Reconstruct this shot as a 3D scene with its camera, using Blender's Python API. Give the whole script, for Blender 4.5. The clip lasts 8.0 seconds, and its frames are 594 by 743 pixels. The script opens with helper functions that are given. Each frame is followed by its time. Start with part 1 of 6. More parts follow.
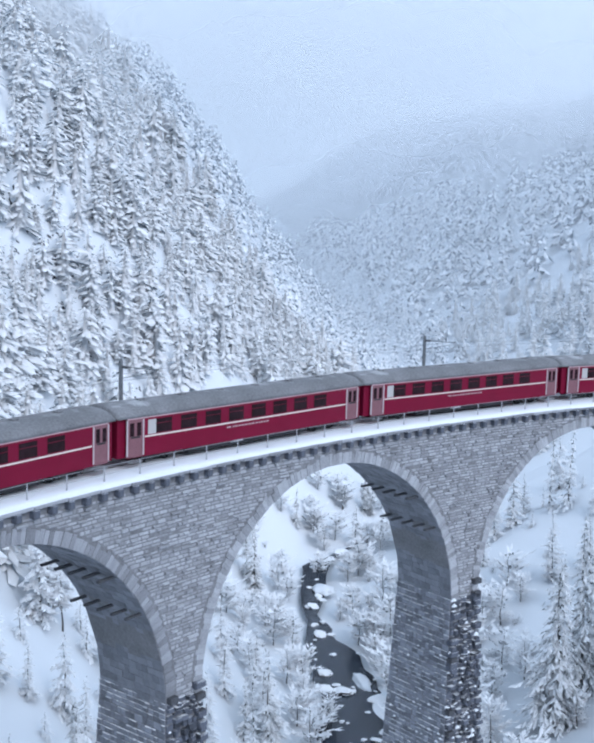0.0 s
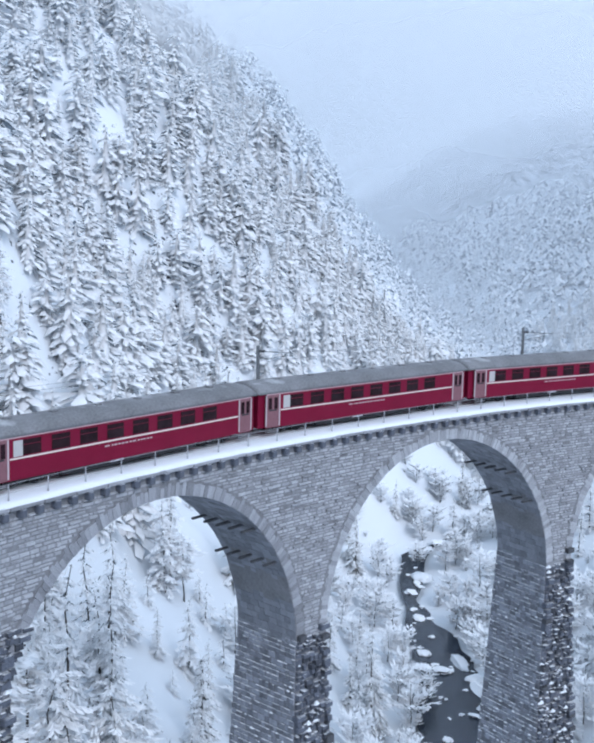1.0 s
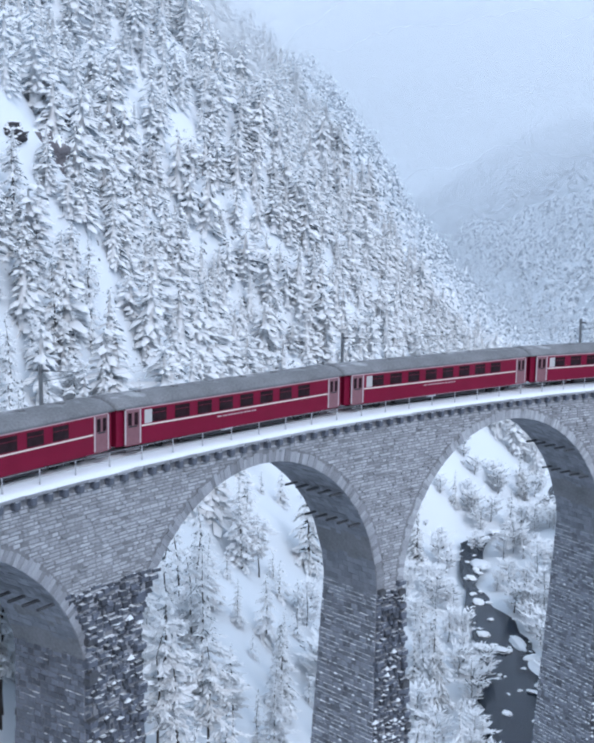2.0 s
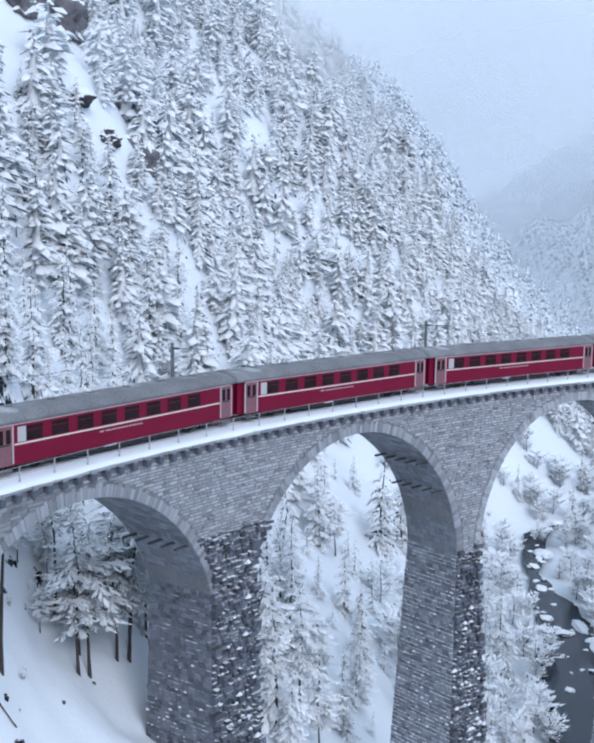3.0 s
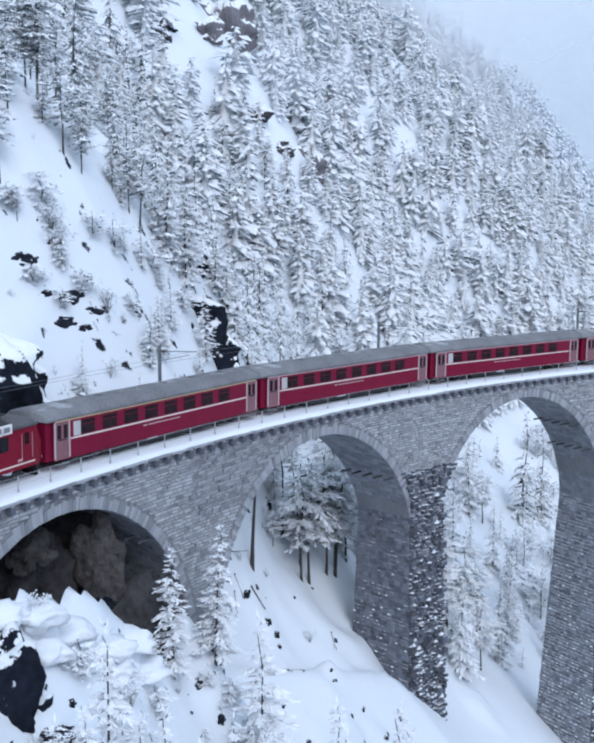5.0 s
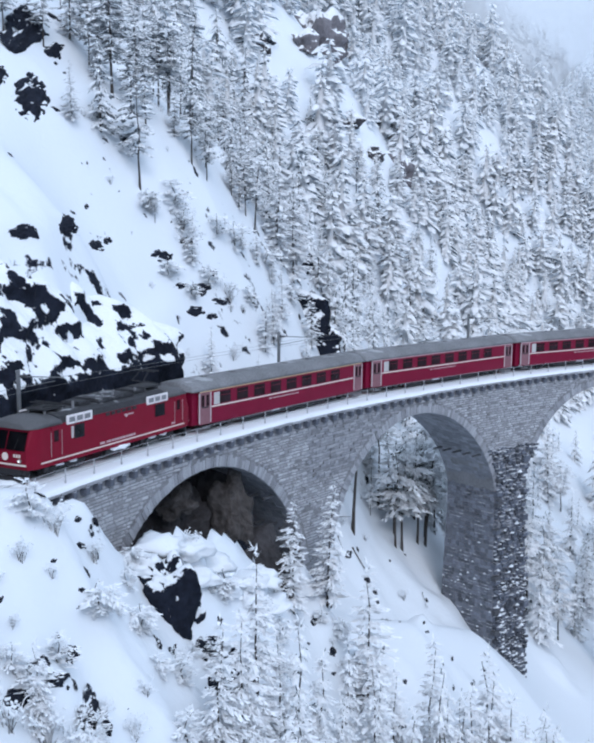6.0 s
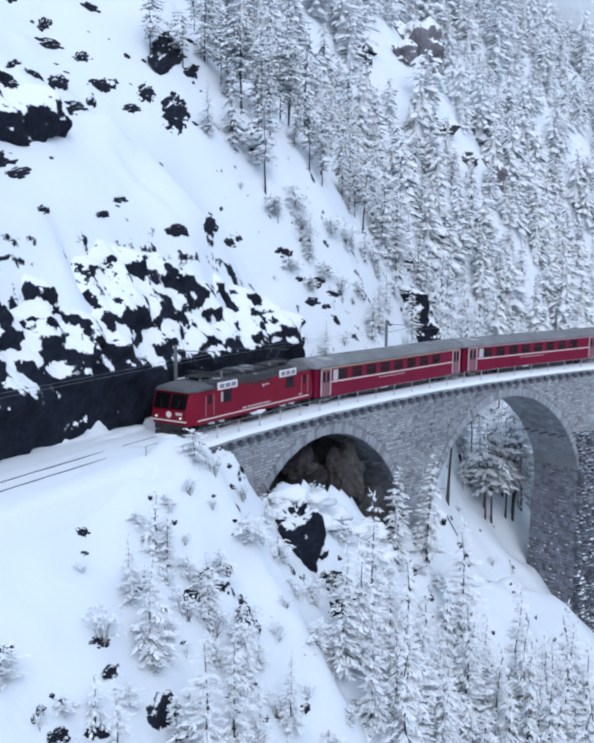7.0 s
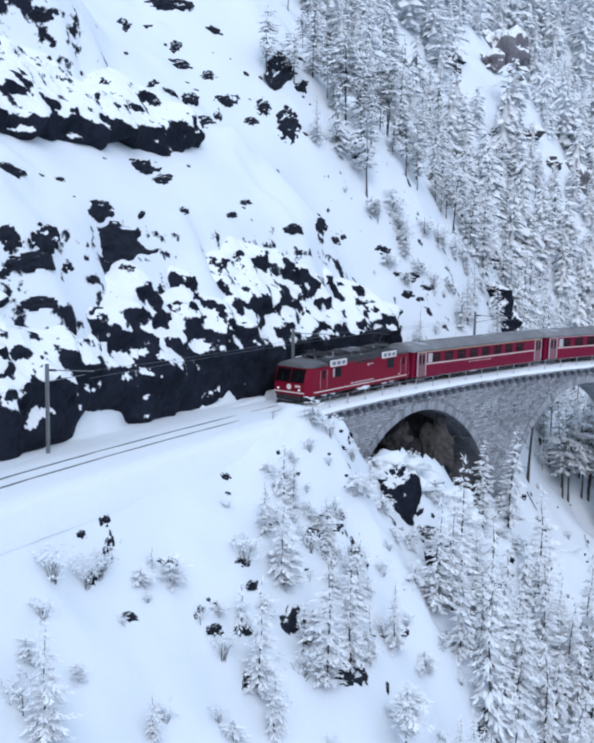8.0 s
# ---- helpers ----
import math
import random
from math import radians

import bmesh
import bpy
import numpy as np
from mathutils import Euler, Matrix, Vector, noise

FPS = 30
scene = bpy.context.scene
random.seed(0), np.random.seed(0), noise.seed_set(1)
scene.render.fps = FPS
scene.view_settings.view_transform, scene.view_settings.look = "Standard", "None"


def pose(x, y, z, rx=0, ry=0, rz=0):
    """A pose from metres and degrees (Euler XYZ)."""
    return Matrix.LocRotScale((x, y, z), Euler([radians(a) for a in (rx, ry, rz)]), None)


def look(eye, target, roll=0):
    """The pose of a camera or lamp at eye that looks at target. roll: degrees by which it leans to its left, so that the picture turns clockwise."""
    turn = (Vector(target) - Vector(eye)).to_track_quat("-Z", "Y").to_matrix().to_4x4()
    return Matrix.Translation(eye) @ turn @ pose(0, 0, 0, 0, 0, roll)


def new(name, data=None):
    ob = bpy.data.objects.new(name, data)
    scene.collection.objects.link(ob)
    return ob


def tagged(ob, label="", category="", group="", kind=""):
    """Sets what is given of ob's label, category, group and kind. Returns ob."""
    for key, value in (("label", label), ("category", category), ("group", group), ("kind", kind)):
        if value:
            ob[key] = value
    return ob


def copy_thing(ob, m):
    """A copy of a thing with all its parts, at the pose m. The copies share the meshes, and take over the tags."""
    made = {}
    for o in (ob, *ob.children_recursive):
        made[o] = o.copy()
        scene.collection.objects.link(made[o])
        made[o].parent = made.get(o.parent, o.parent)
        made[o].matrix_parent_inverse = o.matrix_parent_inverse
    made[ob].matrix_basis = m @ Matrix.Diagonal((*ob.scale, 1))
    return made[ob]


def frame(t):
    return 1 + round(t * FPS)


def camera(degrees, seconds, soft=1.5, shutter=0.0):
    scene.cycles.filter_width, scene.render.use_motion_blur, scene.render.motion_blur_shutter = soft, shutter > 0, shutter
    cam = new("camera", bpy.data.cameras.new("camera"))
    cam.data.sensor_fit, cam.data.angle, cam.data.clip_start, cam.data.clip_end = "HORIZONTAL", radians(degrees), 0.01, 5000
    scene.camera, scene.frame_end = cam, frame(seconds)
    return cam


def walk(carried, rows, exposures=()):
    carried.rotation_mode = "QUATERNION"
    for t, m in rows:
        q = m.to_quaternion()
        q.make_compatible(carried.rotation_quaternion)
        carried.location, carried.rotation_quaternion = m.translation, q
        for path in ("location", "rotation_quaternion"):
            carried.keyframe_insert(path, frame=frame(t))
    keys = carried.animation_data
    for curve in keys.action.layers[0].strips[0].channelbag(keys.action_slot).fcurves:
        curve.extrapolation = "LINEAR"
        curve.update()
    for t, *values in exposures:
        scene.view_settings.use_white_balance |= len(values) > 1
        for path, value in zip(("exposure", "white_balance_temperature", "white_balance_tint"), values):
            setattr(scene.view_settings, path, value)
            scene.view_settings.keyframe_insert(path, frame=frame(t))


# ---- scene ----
cam = camera(29.75, 8.0, soft=2.9)
PATH = [
    (0.0, (-71.34, 34.93, 12.93), (-57.37, 92.62, 4.18), 1.17),
    (0.5, (-72.78, 31.21, 13.01), (-61.64, 89.52, 4.25), 0.96),
    (1.0, (-74.28, 27.25, 13.14), (-65.25, 85.91, 4.38), 0.82),
    (1.5, (-75.61, 23.68, 13.34), (-67.99, 82.54, 4.52), 0.67),
    (3.0, (-80.04, 11.90, 13.24), (-76.90, 71.17, 4.47), 0.44),
    (3.5, (-81.28, 8.22, 13.29), (-79.59, 67.55, 4.51), 0.36),
    (4.0, (-82.60, 4.01, 13.42), (-82.60, 63.36, 4.59), 0.20),
    (5.5, (-85.53, -9.03, 14.02), (-90.86, 50.06, 5.08), 0.33),
    (6.0, (-85.90, -13.68, 14.13), (-93.38, 45.18, 5.20), 0.35),
    (6.5, (-86.16, -18.53, 14.24), (-95.81, 40.01, 5.32), 0.53),
    (7.0, (-86.13, -23.62, 14.38), (-98.04, 34.49, 5.40), 0.75),
    (7.5, (-85.90, -28.45, 14.49), (-99.87, 29.19, 5.46), 0.97),
    (8.0, (-85.59, -33.41, 14.58), (-101.56, 23.71, 5.51), 1.10),
]
walk(cam, [(t, look(eye, target, roll)) for t, eye, target, roll in PATH], exposures=[(0.0, 0.26, 6020, 10.0), (8.0, 0.16, 6050, 10.9)])

# ---- sky and light: a snow-cloud sky, light from all round, a faint wide sun ----
SUN_ELEVATION, SUN_TURN = radians(38), radians(160)
world = bpy.data.worlds.new("overcast_sky")
scene.world = world
world.use_nodes = True
wn, wl = world.node_tree.nodes, world.node_tree.links
wn.clear()
sky = wn.new("ShaderNodeTexSky")
sky.sky_type, sky.sun_disc, sky.sun_elevation, sky.sun_rotation = "NISHITA", False, SUN_ELEVATION, SUN_TURN
clear_bg, cloud_bg = wn.new("ShaderNodeBackground"), wn.new("ShaderNodeBackground")
clear_bg.inputs["Strength"].default_value = 0.06
cloud_bg.inputs["Color"].default_value = (0.645, 0.80, 1.0, 1)
cloud_bg.inputs["Strength"].default_value = 0.97
both, wout = wn.new("ShaderNodeMixShader"), wn.new("ShaderNodeOutputWorld")
both.inputs[0].default_value = 0.92
wl.new(sky.outputs[0], clear_bg.inputs["Color"])
wl.new(clear_bg.outputs[0], both.inputs[1])
wl.new(cloud_bg.outputs[0], both.inputs[2])
wl.new(both.outputs[0], wout.inputs[0])
sun = new("sun", bpy.data.lights.new("sun", "SUN"))
sun.data.energy, sun.data.angle, sun.data.color = 1.5, radians(35), (0.98, 0.96, 0.985)
sun.matrix_world = look((0, 0, 0), (-math.sin(SUN_TURN) * math.cos(SUN_ELEVATION), -math.cos(SUN_TURN) * math.cos(SUN_ELEVATION), -math.sin(SUN_ELEVATION)))
scene.view_settings.exposure = 0.0

# ---- plan of the place: track on a curve round the origin, level 0 at the deck's near edge ----
R_NEAR, DECK = 106.2, 4.5
R_TRACK = R_NEAR + 2.3
ARCH_A, PITCH, RISE = -1.168, 0.206, 9.78
CROWN = -1.37
BRIDGE_END = -1.31


def grade(phi):
    return -1.6 * phi


def easing(phi):
    """How far the line has drawn out of its circle beyond the viaduct."""
    return 30 * np.clip(-phi - 1.28, 0, 1) ** 2


def on_curve(r, phi, z=0.0):
    """A place r from the curve's middle, at the turn phi along the line, z above the deck there."""
    r = r + float(easing(phi))
    return Vector((r * math.sin(phi), r * math.cos(phi), z + grade(phi)))


def line_frame(x, y):
    """How far out from the curve's middle and at which turn of the line the places lie."""
    phi = np.arctan2(x, y)
    return np.hypot(x, y) - easing(phi), phi


def smooth(x, a, b):
    k = np.clip((x - a) / (b - a), 0, 1)
    return k * k * (3 - 2 * k)


def wave(x, y, scale, seed):
    """Smooth value noise from -1 to 1 for arrays."""
    gx, gy = x / scale + seed * 17.3, y / scale - seed * 9.1
    ix, iy = np.floor(gx), np.floor(gy)
    fx, fy = gx - ix, gy - iy
    fx, fy = fx * fx * (3 - 2 * fx), fy * fy * (3 - 2 * fy)

    def val(a, b):
        v = np.sin(a * 127.1 + b * 311.7 + seed * 74.7) * 43758.5453
        return (v - np.floor(v)) * 2 - 1
    top = val(ix, iy) * (1 - fx) + val(ix + 1, iy) * fx
    low = val(ix, iy + 1) * (1 - fx) + val(ix + 1, iy + 1) * fx
    return top * (1 - fy) + low * fy


def river_x(y):
    return np.interp(y, [-300, 0, 42, 66, 120, 140, 148, 156, 168, 186, 198, 209, 225, 240, 300, 400, 600, 800, 1100],
                     [-62, -60, -51, -41, -42, -38.5, -36.7, -34, -33, -32.4, -28, -24.8, -8, 2, 30, 54, 74, 96, 130])


def height(x, y):
    """The ground's height."""
    x, y = np.asarray(x, float), np.asarray(y, float)
    d = river_x(y) - x
    left = np.interp(d, [0, 8, 35, 49, 65, 80, 113, 200, 500], [-47, -45.5, -24, -7, 20, 38, 62, 150, 330])
    right = np.interp(-d, [0, 8, 40, 80, 160, 300, 600], [-47, -45.5, -33, -12, 30, 70, 120])
    steep = np.interp(-d, [0, 8, 45, 105, 150, 240, 440, 900], [-47, -45, -26, 12, 36, 54, 74, 110])
    right = right + (steep - right) * smooth(y, 330, 480)
    z = np.where(d > 0, left, right) + np.clip(y - 250, 0, 900) * 0.055
    z = z + wave(x, y, 14, 1) * 1.1 + wave(x, y, 45, 2) * 3.5 * smooth(np.abs(d), 10, 60)
    # the hillside swells where the wood stands
    z = z + 8.0 * smooth(y, 120, 165) * (1 - smooth(y, 230, 290)) * smooth(d, 34, 54) * (1 - smooth(d, 100, 150))
    # the ledge of the line beyond the viaduct, the rock cutting above it and the bank below
    r, phi = line_frame(x, y)
    ledge = grade(phi) + 0.15
    rough = wave(x, y, 5.5, 5) * 1.3 + wave(x, y, 2.3, 6) * 0.75 + wave(x, y, 1.1, 12) * 0.3
    bank = ledge - np.maximum(106.3 - r, 0) * 1.25 + np.maximum(99 - r, 0) * 0.5 + wave(x, y, 9, 4) * 0.9 * smooth(106 - r, 0, 4)
    bank = bank + np.maximum(rough, 0) * 0.75 * smooth(106 - r, 0.5, 3)
    rr = r + rough * smooth(r, 111.4, 113)
    cliff = ledge + 6.0 * np.clip((rr - 112.6) / 1.0, 0, 1) + 3.5 * smooth(rr, 113.4, 116.0) + np.maximum(r - 113.8, 0) * 0.92 + 5.0 * smooth(rr, 125.0, 128.0) * smooth(-phi, 1.2, 1.3)
    cliff = cliff + np.maximum(rough - 0.5, 0) * 1.1 * smooth(r, 114, 117)
    line = np.where(r < 108, bank, cliff)
    cut = smooth(-phi, 1.10, 1.17)
    k_from, k_to = np.interp(r, [86, 100, 105.6], [1.30, 1.20, 1.285]), np.interp(r, [86, 100, 105.6], [1.55, 1.38, 1.314])
    k = np.where(r > 110.6, cut, smooth((-phi - k_from) / (k_to - k_from), 0, 1)) * smooth(r, 60, 85) * (x < 0)
    z = z * (1 - k) + line * k
    # broken ground on the near slopes, and rock beside the line at the wood's edge
    near = smooth(r, 90, 98) * (1 - smooth(r, 135, 150)) * (1 - k) * (phi < -0.75)
    z = z + np.maximum(rough - 0.2, 0) * 0.8 * near
    z = z + (wave(x, y, 7, 13) * 0.8 + wave(x, y, 3.2, 14) * 0.35) * smooth(r, 115, 119) * (1 - smooth(r, 140, 160)) * (phi < -0.8)
    knob = np.exp(-(((x + 98) / 3.2) ** 2 + ((y - 84) / 4.5) ** 2))
    z = z + 4.5 * knob * (1 + 0.25 * rough)
    z = z - 4.5 * np.exp(-(((x + 90.5) / 9) ** 2 + ((y - 63.5) / 10) ** 2)) * smooth(r, 105, 108)
    z = z + 4.0 * np.exp(-(((x + 101) / 7) ** 2 + ((y - 75) / 9) ** 2)) * smooth(r, 114, 119)
    boss = np.exp(-(((x + 98.0) / 2.6) ** 2 + ((y - 40.5) / 3.4) ** 2))
    z = z + 3.2 * boss * (1 + 0.3 * rough)
    z = z + 3.5 * np.exp(-(((x + 96) / 6) ** 2 + ((y - 36) / 9) ** 2))
    # a rocky mound against the wall and under the first arch
    top = grade(phi) + np.interp(phi, [-1.33, -1.308, -1.3, -1.276, -1.261, -1.246, -1.204, -1.169, -1.149, -1.114, -1.078, -1.03], [-0.1, -0.1, -1.0, -1.4, -2.5, -3.9, -3.9, -5.8, -7.4, -8.4, -8.6, -16])
    mound = top + rough * 1.1 - np.maximum(104.6 - r, 0) * 1.35 - np.maximum(r - 106.3, 0) * 1.1
    z = z + np.maximum(mound - z, 0) * smooth(r, 88, 99) * (r < 111) * (1 - smooth(-phi, 1.29, 1.40)) * smooth(-phi, 1.03, 1.08)
    # the ground stays under the line's deck where the viaduct begins, and closes the valley at its other end
    under = (np.abs(r - R_NEAR - 2.2) < 3.4) & (phi > -1.268) & (phi < 0)
    z = np.where(under, np.minimum(z, grade(phi) - 2.6 - 4 * smooth(phi, -1.27, -1.15)), z)
    far_end = smooth(x, -6, 20) * (1 - smooth(y, 120, 140))
    return z + far_end * 36

# ---- materials ----
def mat(name, colour, rough=0.8, metal=0.0, spread=0.25, scale=3.0, fine=40.0, bump=0.3, depth=0.02, island=False, per_object=False, coat=0.0, gloss=0.5):
    """A surface whose colour varies at two scales, with a fine relief."""
    m = bpy.data.materials.new(name)
    m.use_nodes = True
    n, l = m.node_tree.nodes, m.node_tree.links
    b = n["Principled BSDF"]
    b.inputs["Roughness"].default_value, b.inputs["Metallic"].default_value = rough, metal
    b.inputs["Coat Weight"].default_value = coat
    b.inputs["Specular IOR Level"].default_value = gloss
    co = n.new("ShaderNodeTexCoord")
    big, small = n.new("ShaderNodeTexNoise"), n.new("ShaderNodeTexNoise")
    big.inputs["Scale"].default_value, small.inputs["Scale"].default_value = scale, fine
    big.inputs["Detail"].default_value = small.inputs["Detail"].default_value = 4
    l.new(co.outputs["Object"], big.inputs["Vector"])
    l.new(co.outputs["Object"], small.inputs["Vector"])
    add = n.new("ShaderNodeMath")
    add.operation = "ADD"
    l.new(big.outputs["Fac"], add.inputs[0])
    l.new(small.outputs["Fac"], add.inputs[1])
    last = add.outputs[0]
    low, high = 0.55, 1.45
    if island or per_object:
        src = n.new("ShaderNodeNewGeometry").outputs["Random Per Island"] if island else n.new("ShaderNodeObjectInfo").outputs["Random"]
        more = n.new("ShaderNodeMath")
        more.operation = "ADD"
        l.new(last, more.inputs[0])
        l.new(src, more.inputs[1])
        last, low, high = more.outputs[0], 0.7, 2.3
    rng = n.new("ShaderNodeMapRange")
    rng.inputs["From Min"].default_value, rng.inputs["From Max"].default_value = low, high
    l.new(last, rng.inputs["Value"])
    mix = n.new("ShaderNodeMix")
    mix.data_type = "RGBA"
    mix.inputs["A"].default_value = (*[c * (1 - spread) for c in colour], 1)
    mix.inputs["B"].default_value = (*[min(1, c * (1 + spread)) for c in colour], 1)
    l.new(rng.outputs[0], mix.inputs["Factor"])
    l.new(mix.outputs["Result"], b.inputs["Base Color"])
    if bump:
        bp = n.new("ShaderNodeBump")
        bp.inputs["Strength"].default_value, bp.inputs["Distance"].default_value = bump, depth
        l.new(small.outputs["Fac"], bp.inputs["Height"])
        l.new(bp.outputs[0], b.inputs["Normal"])
    return m


def snow_on(m, level, soft, patch, scale, white=(0.86, 0.88, 0.90), thin=0.0):
    """Lets snow lie on what faces up: level is the upward lean above which it stays, patch how much that wavers."""
    n, l = m.node_tree.nodes, m.node_tree.links
    b = n["Principled BSDF"]
    old = b.inputs["Base Color"].links[0].from_socket
    geo, split = n.new("ShaderNodeNewGeometry"), n.new("ShaderNodeSeparateXYZ")
    l.new(geo.outputs["Normal"], split.inputs[0])
    noise_node = n.new("ShaderNodeTexNoise")
    noise_node.inputs["Scale"].default_value, noise_node.inputs["Detail"].default_value = scale, 8
    noise_node.inputs["Roughness"].default_value = 0.6
    co = n.new("ShaderNodeTexCoord")
    l.new(co.outputs["Object"], noise_node.inputs["Vector"])
    waver = n.new("ShaderNodeMath")
    waver.operation, waver.inputs[1].default_value = "MULTIPLY_ADD", patch * 2
    waver.inputs[2].default_value = -patch
    l.new(noise_node.outputs["Fac"], waver.inputs[0])
    add = n.new("ShaderNodeMath")
    add.operation = "ADD"
    l.new(split.outputs["Z"], add.inputs[0])
    l.new(waver.outputs[0], add.inputs[1])
    rng = n.new("ShaderNodeMapRange")
    rng.inputs["From Min"].default_value, rng.inputs["From Max"].default_value = level - soft, level + soft
    l.new(add.outputs[0], rng.inputs["Value"])
    mix = n.new("ShaderNodeMix")
    mix.data_type = "RGBA"
    l.new(rng.outputs[0], mix.inputs["Factor"])
    l.new(old, mix.inputs["A"])
    mix.inputs["B"].default_value = (*white, 1)
    l.new(mix.outputs["Result"], b.inputs["Base Color"])
    if thin:
        # loose snow on twigs lets light through
        glow, both_ways = n.new("ShaderNodeBsdfTranslucent"), n.new("ShaderNodeMixShader")
        l.new(mix.outputs["Result"], glow.inputs["Color"])
        both_ways.inputs[0].default_value = thin
        l.new(b.outputs[0], both_ways.inputs[1])
        l.new(glow.outputs[0], both_ways.inputs[2])
        l.new(both_ways.outputs[0], n["Material Output"].inputs["Surface"])
    return m


ROCKY_SNOW = snow_on(mat("rock_under_snow", (0.014, 0.017, 0.027), 0.9, spread=0.6, scale=0.5, fine=3.0, bump=0.3, depth=0.10, gloss=0.1), 0.22, 0.03, 0.75, 0.7, (0.745, 0.78, 0.815))
BARE_ROCK = snow_on(mat("bare_rock", (0.05, 0.048, 0.054), 0.9, spread=0.6, scale=0.35, fine=2.2, bump=0.9, depth=0.4), 0.36, 0.05, 1.2, 0.55)
RED_ROCK = snow_on(mat("reddish_rock", (0.165, 0.155, 0.168), 0.9, spread=0.45, scale=0.3, fine=1.8, bump=0.9, depth=0.4), 0.48, 0.06, 1.0, 0.5)
SNOW = mat("fresh_snow", (0.775, 0.805, 0.835), 0.75, spread=0.04, scale=0.4, fine=6.0, bump=0.25, depth=0.06)
MASONRY = snow_on(mat("grey_stone", (0.345, 0.350, 0.370), 0.9, spread=0.42, scale=1.3, fine=9.0, bump=0.8, depth=0.05, island=True), 1.12, 0.06, 0.3, 1.8)
STONE_PIECE = snow_on(mat("dressed_stone", (0.295, 0.299, 0.320), 0.9, spread=0.45, scale=1.6, fine=9.0, bump=0.8, depth=0.05, per_object=True), 1.1, 0.06, 0.3, 1.8)
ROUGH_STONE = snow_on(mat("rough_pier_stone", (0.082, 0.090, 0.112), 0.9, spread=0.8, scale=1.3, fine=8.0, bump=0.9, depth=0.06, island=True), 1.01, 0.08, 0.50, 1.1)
# pier sides darker than the walls, the shade on them put into colour
PIER_SIDE = snow_on(mat("shaded_pier_side_stone", (0.235, 0.246, 0.278), 0.9, spread=0.6, scale=1.3, fine=8.0, bump=0.9, depth=0.06, island=True), 0.84, 0.08, 0.50, 1.4)
BROAD_SIDE = snow_on(mat("shaded_broad_side_stone", (0.150, 0.160, 0.188), 0.9, spread=0.6, scale=1.3, fine=8.0, bump=0.9, depth=0.06, island=True), 1.02, 0.08, 0.45, 1.2)
MORTAR = mat("mortar", (0.20, 0.20, 0.21), 0.95, spread=0.35, scale=0.7, fine=7.0, bump=0.6, depth=0.03)
# vault stones darker than the walls: shade under the arches put into colour
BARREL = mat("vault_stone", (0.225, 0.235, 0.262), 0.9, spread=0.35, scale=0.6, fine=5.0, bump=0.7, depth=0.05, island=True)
DARK_STONE = mat("dark_plain_stone", (0.07, 0.072, 0.08), 0.8, spread=0.4, scale=2.0, fine=9.0)
NEEDLES = snow_on(mat("snowy_needles", (0.21, 0.235, 0.255), 0.8, spread=0.55, scale=0.6, fine=5.0, bump=0.4, depth=0.05), -0.40, 0.18, 1.0, 1.1, (0.90, 0.92, 0.94), 0.1)
# needles in paler steps with distance: haze put into colour, besides frost
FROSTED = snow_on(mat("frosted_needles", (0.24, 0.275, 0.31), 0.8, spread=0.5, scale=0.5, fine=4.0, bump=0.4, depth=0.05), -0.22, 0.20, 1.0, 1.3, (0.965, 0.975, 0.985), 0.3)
HAZED_NEEDLES = snow_on(mat("hazed_frosted_needles", (0.48, 0.53, 0.58), 0.8, spread=0.45, scale=0.4, fine=3.0, bump=0.4, depth=0.05), -0.35, 0.25, 1.0, 1.1, (0.975, 0.985, 0.99), 0.4)
HAZED_RIME = snow_on(mat("hazed_rimed_needles", (0.36, 0.40, 0.45), 0.85, spread=0.35, scale=0.3, fine=2.5, bump=0.4, depth=0.08), -0.05, 0.4, 1.1, 0.5, (0.86, 0.88, 0.90))
DARK_NEEDLES = snow_on(mat("dark_needles", (0.07, 0.085, 0.088), 0.8, spread=0.5, scale=0.6, fine=5.0, bump=0.4, depth=0.05), 0.46, 0.26, 0.8, 0.9)
BARK = mat("dark_bark", (0.055, 0.047, 0.043), 0.95, spread=0.4, scale=2.0, fine=12.0, bump=0.8)
RIMED_TWIG = snow_on(mat("rimed_twigs", (0.40, 0.41, 0.43), 0.9, spread=0.4, scale=1.0, fine=6.0), -0.35, 0.2, 1.0, 1.4)
TWIG = snow_on(mat("snowy_twigs", (0.13, 0.125, 0.125), 0.9, spread=0.4, scale=1.5, fine=8.0), -0.05, 0.25, 0.7, 2.0)
WATER = mat("dark_river_water", (0.014, 0.021, 0.034), 0.2, spread=0.4, scale=0.3, fine=2.5, bump=0.25, depth=0.05, gloss=0.3)
LOCO_RED = mat("loco_red_paint", (0.185, 0.004, 0.020), 0.5, spread=0.12, scale=1.2, fine=18.0, bump=0.06, depth=0.005, gloss=0.16)
COACH_RED = mat("coach_red_paint", (0.170, 0.005, 0.028), 0.5, spread=0.14, scale=1.0, fine=16.0, bump=0.06, depth=0.005, gloss=0.16)
CREAM_PINK = mat("pale_pink_line", (0.55, 0.36, 0.38), 0.5, spread=0.12, scale=2.0, fine=20.0, bump=0)
LETTER = mat("faded_lettering", (0.50, 0.38, 0.39), 0.6, spread=0.15, scale=3.0, fine=20.0, bump=0)
PALE_RAIL = mat("pale_door_post", (0.50, 0.42, 0.43), 0.5, spread=0.15, scale=3.0, fine=20.0, bump=0)
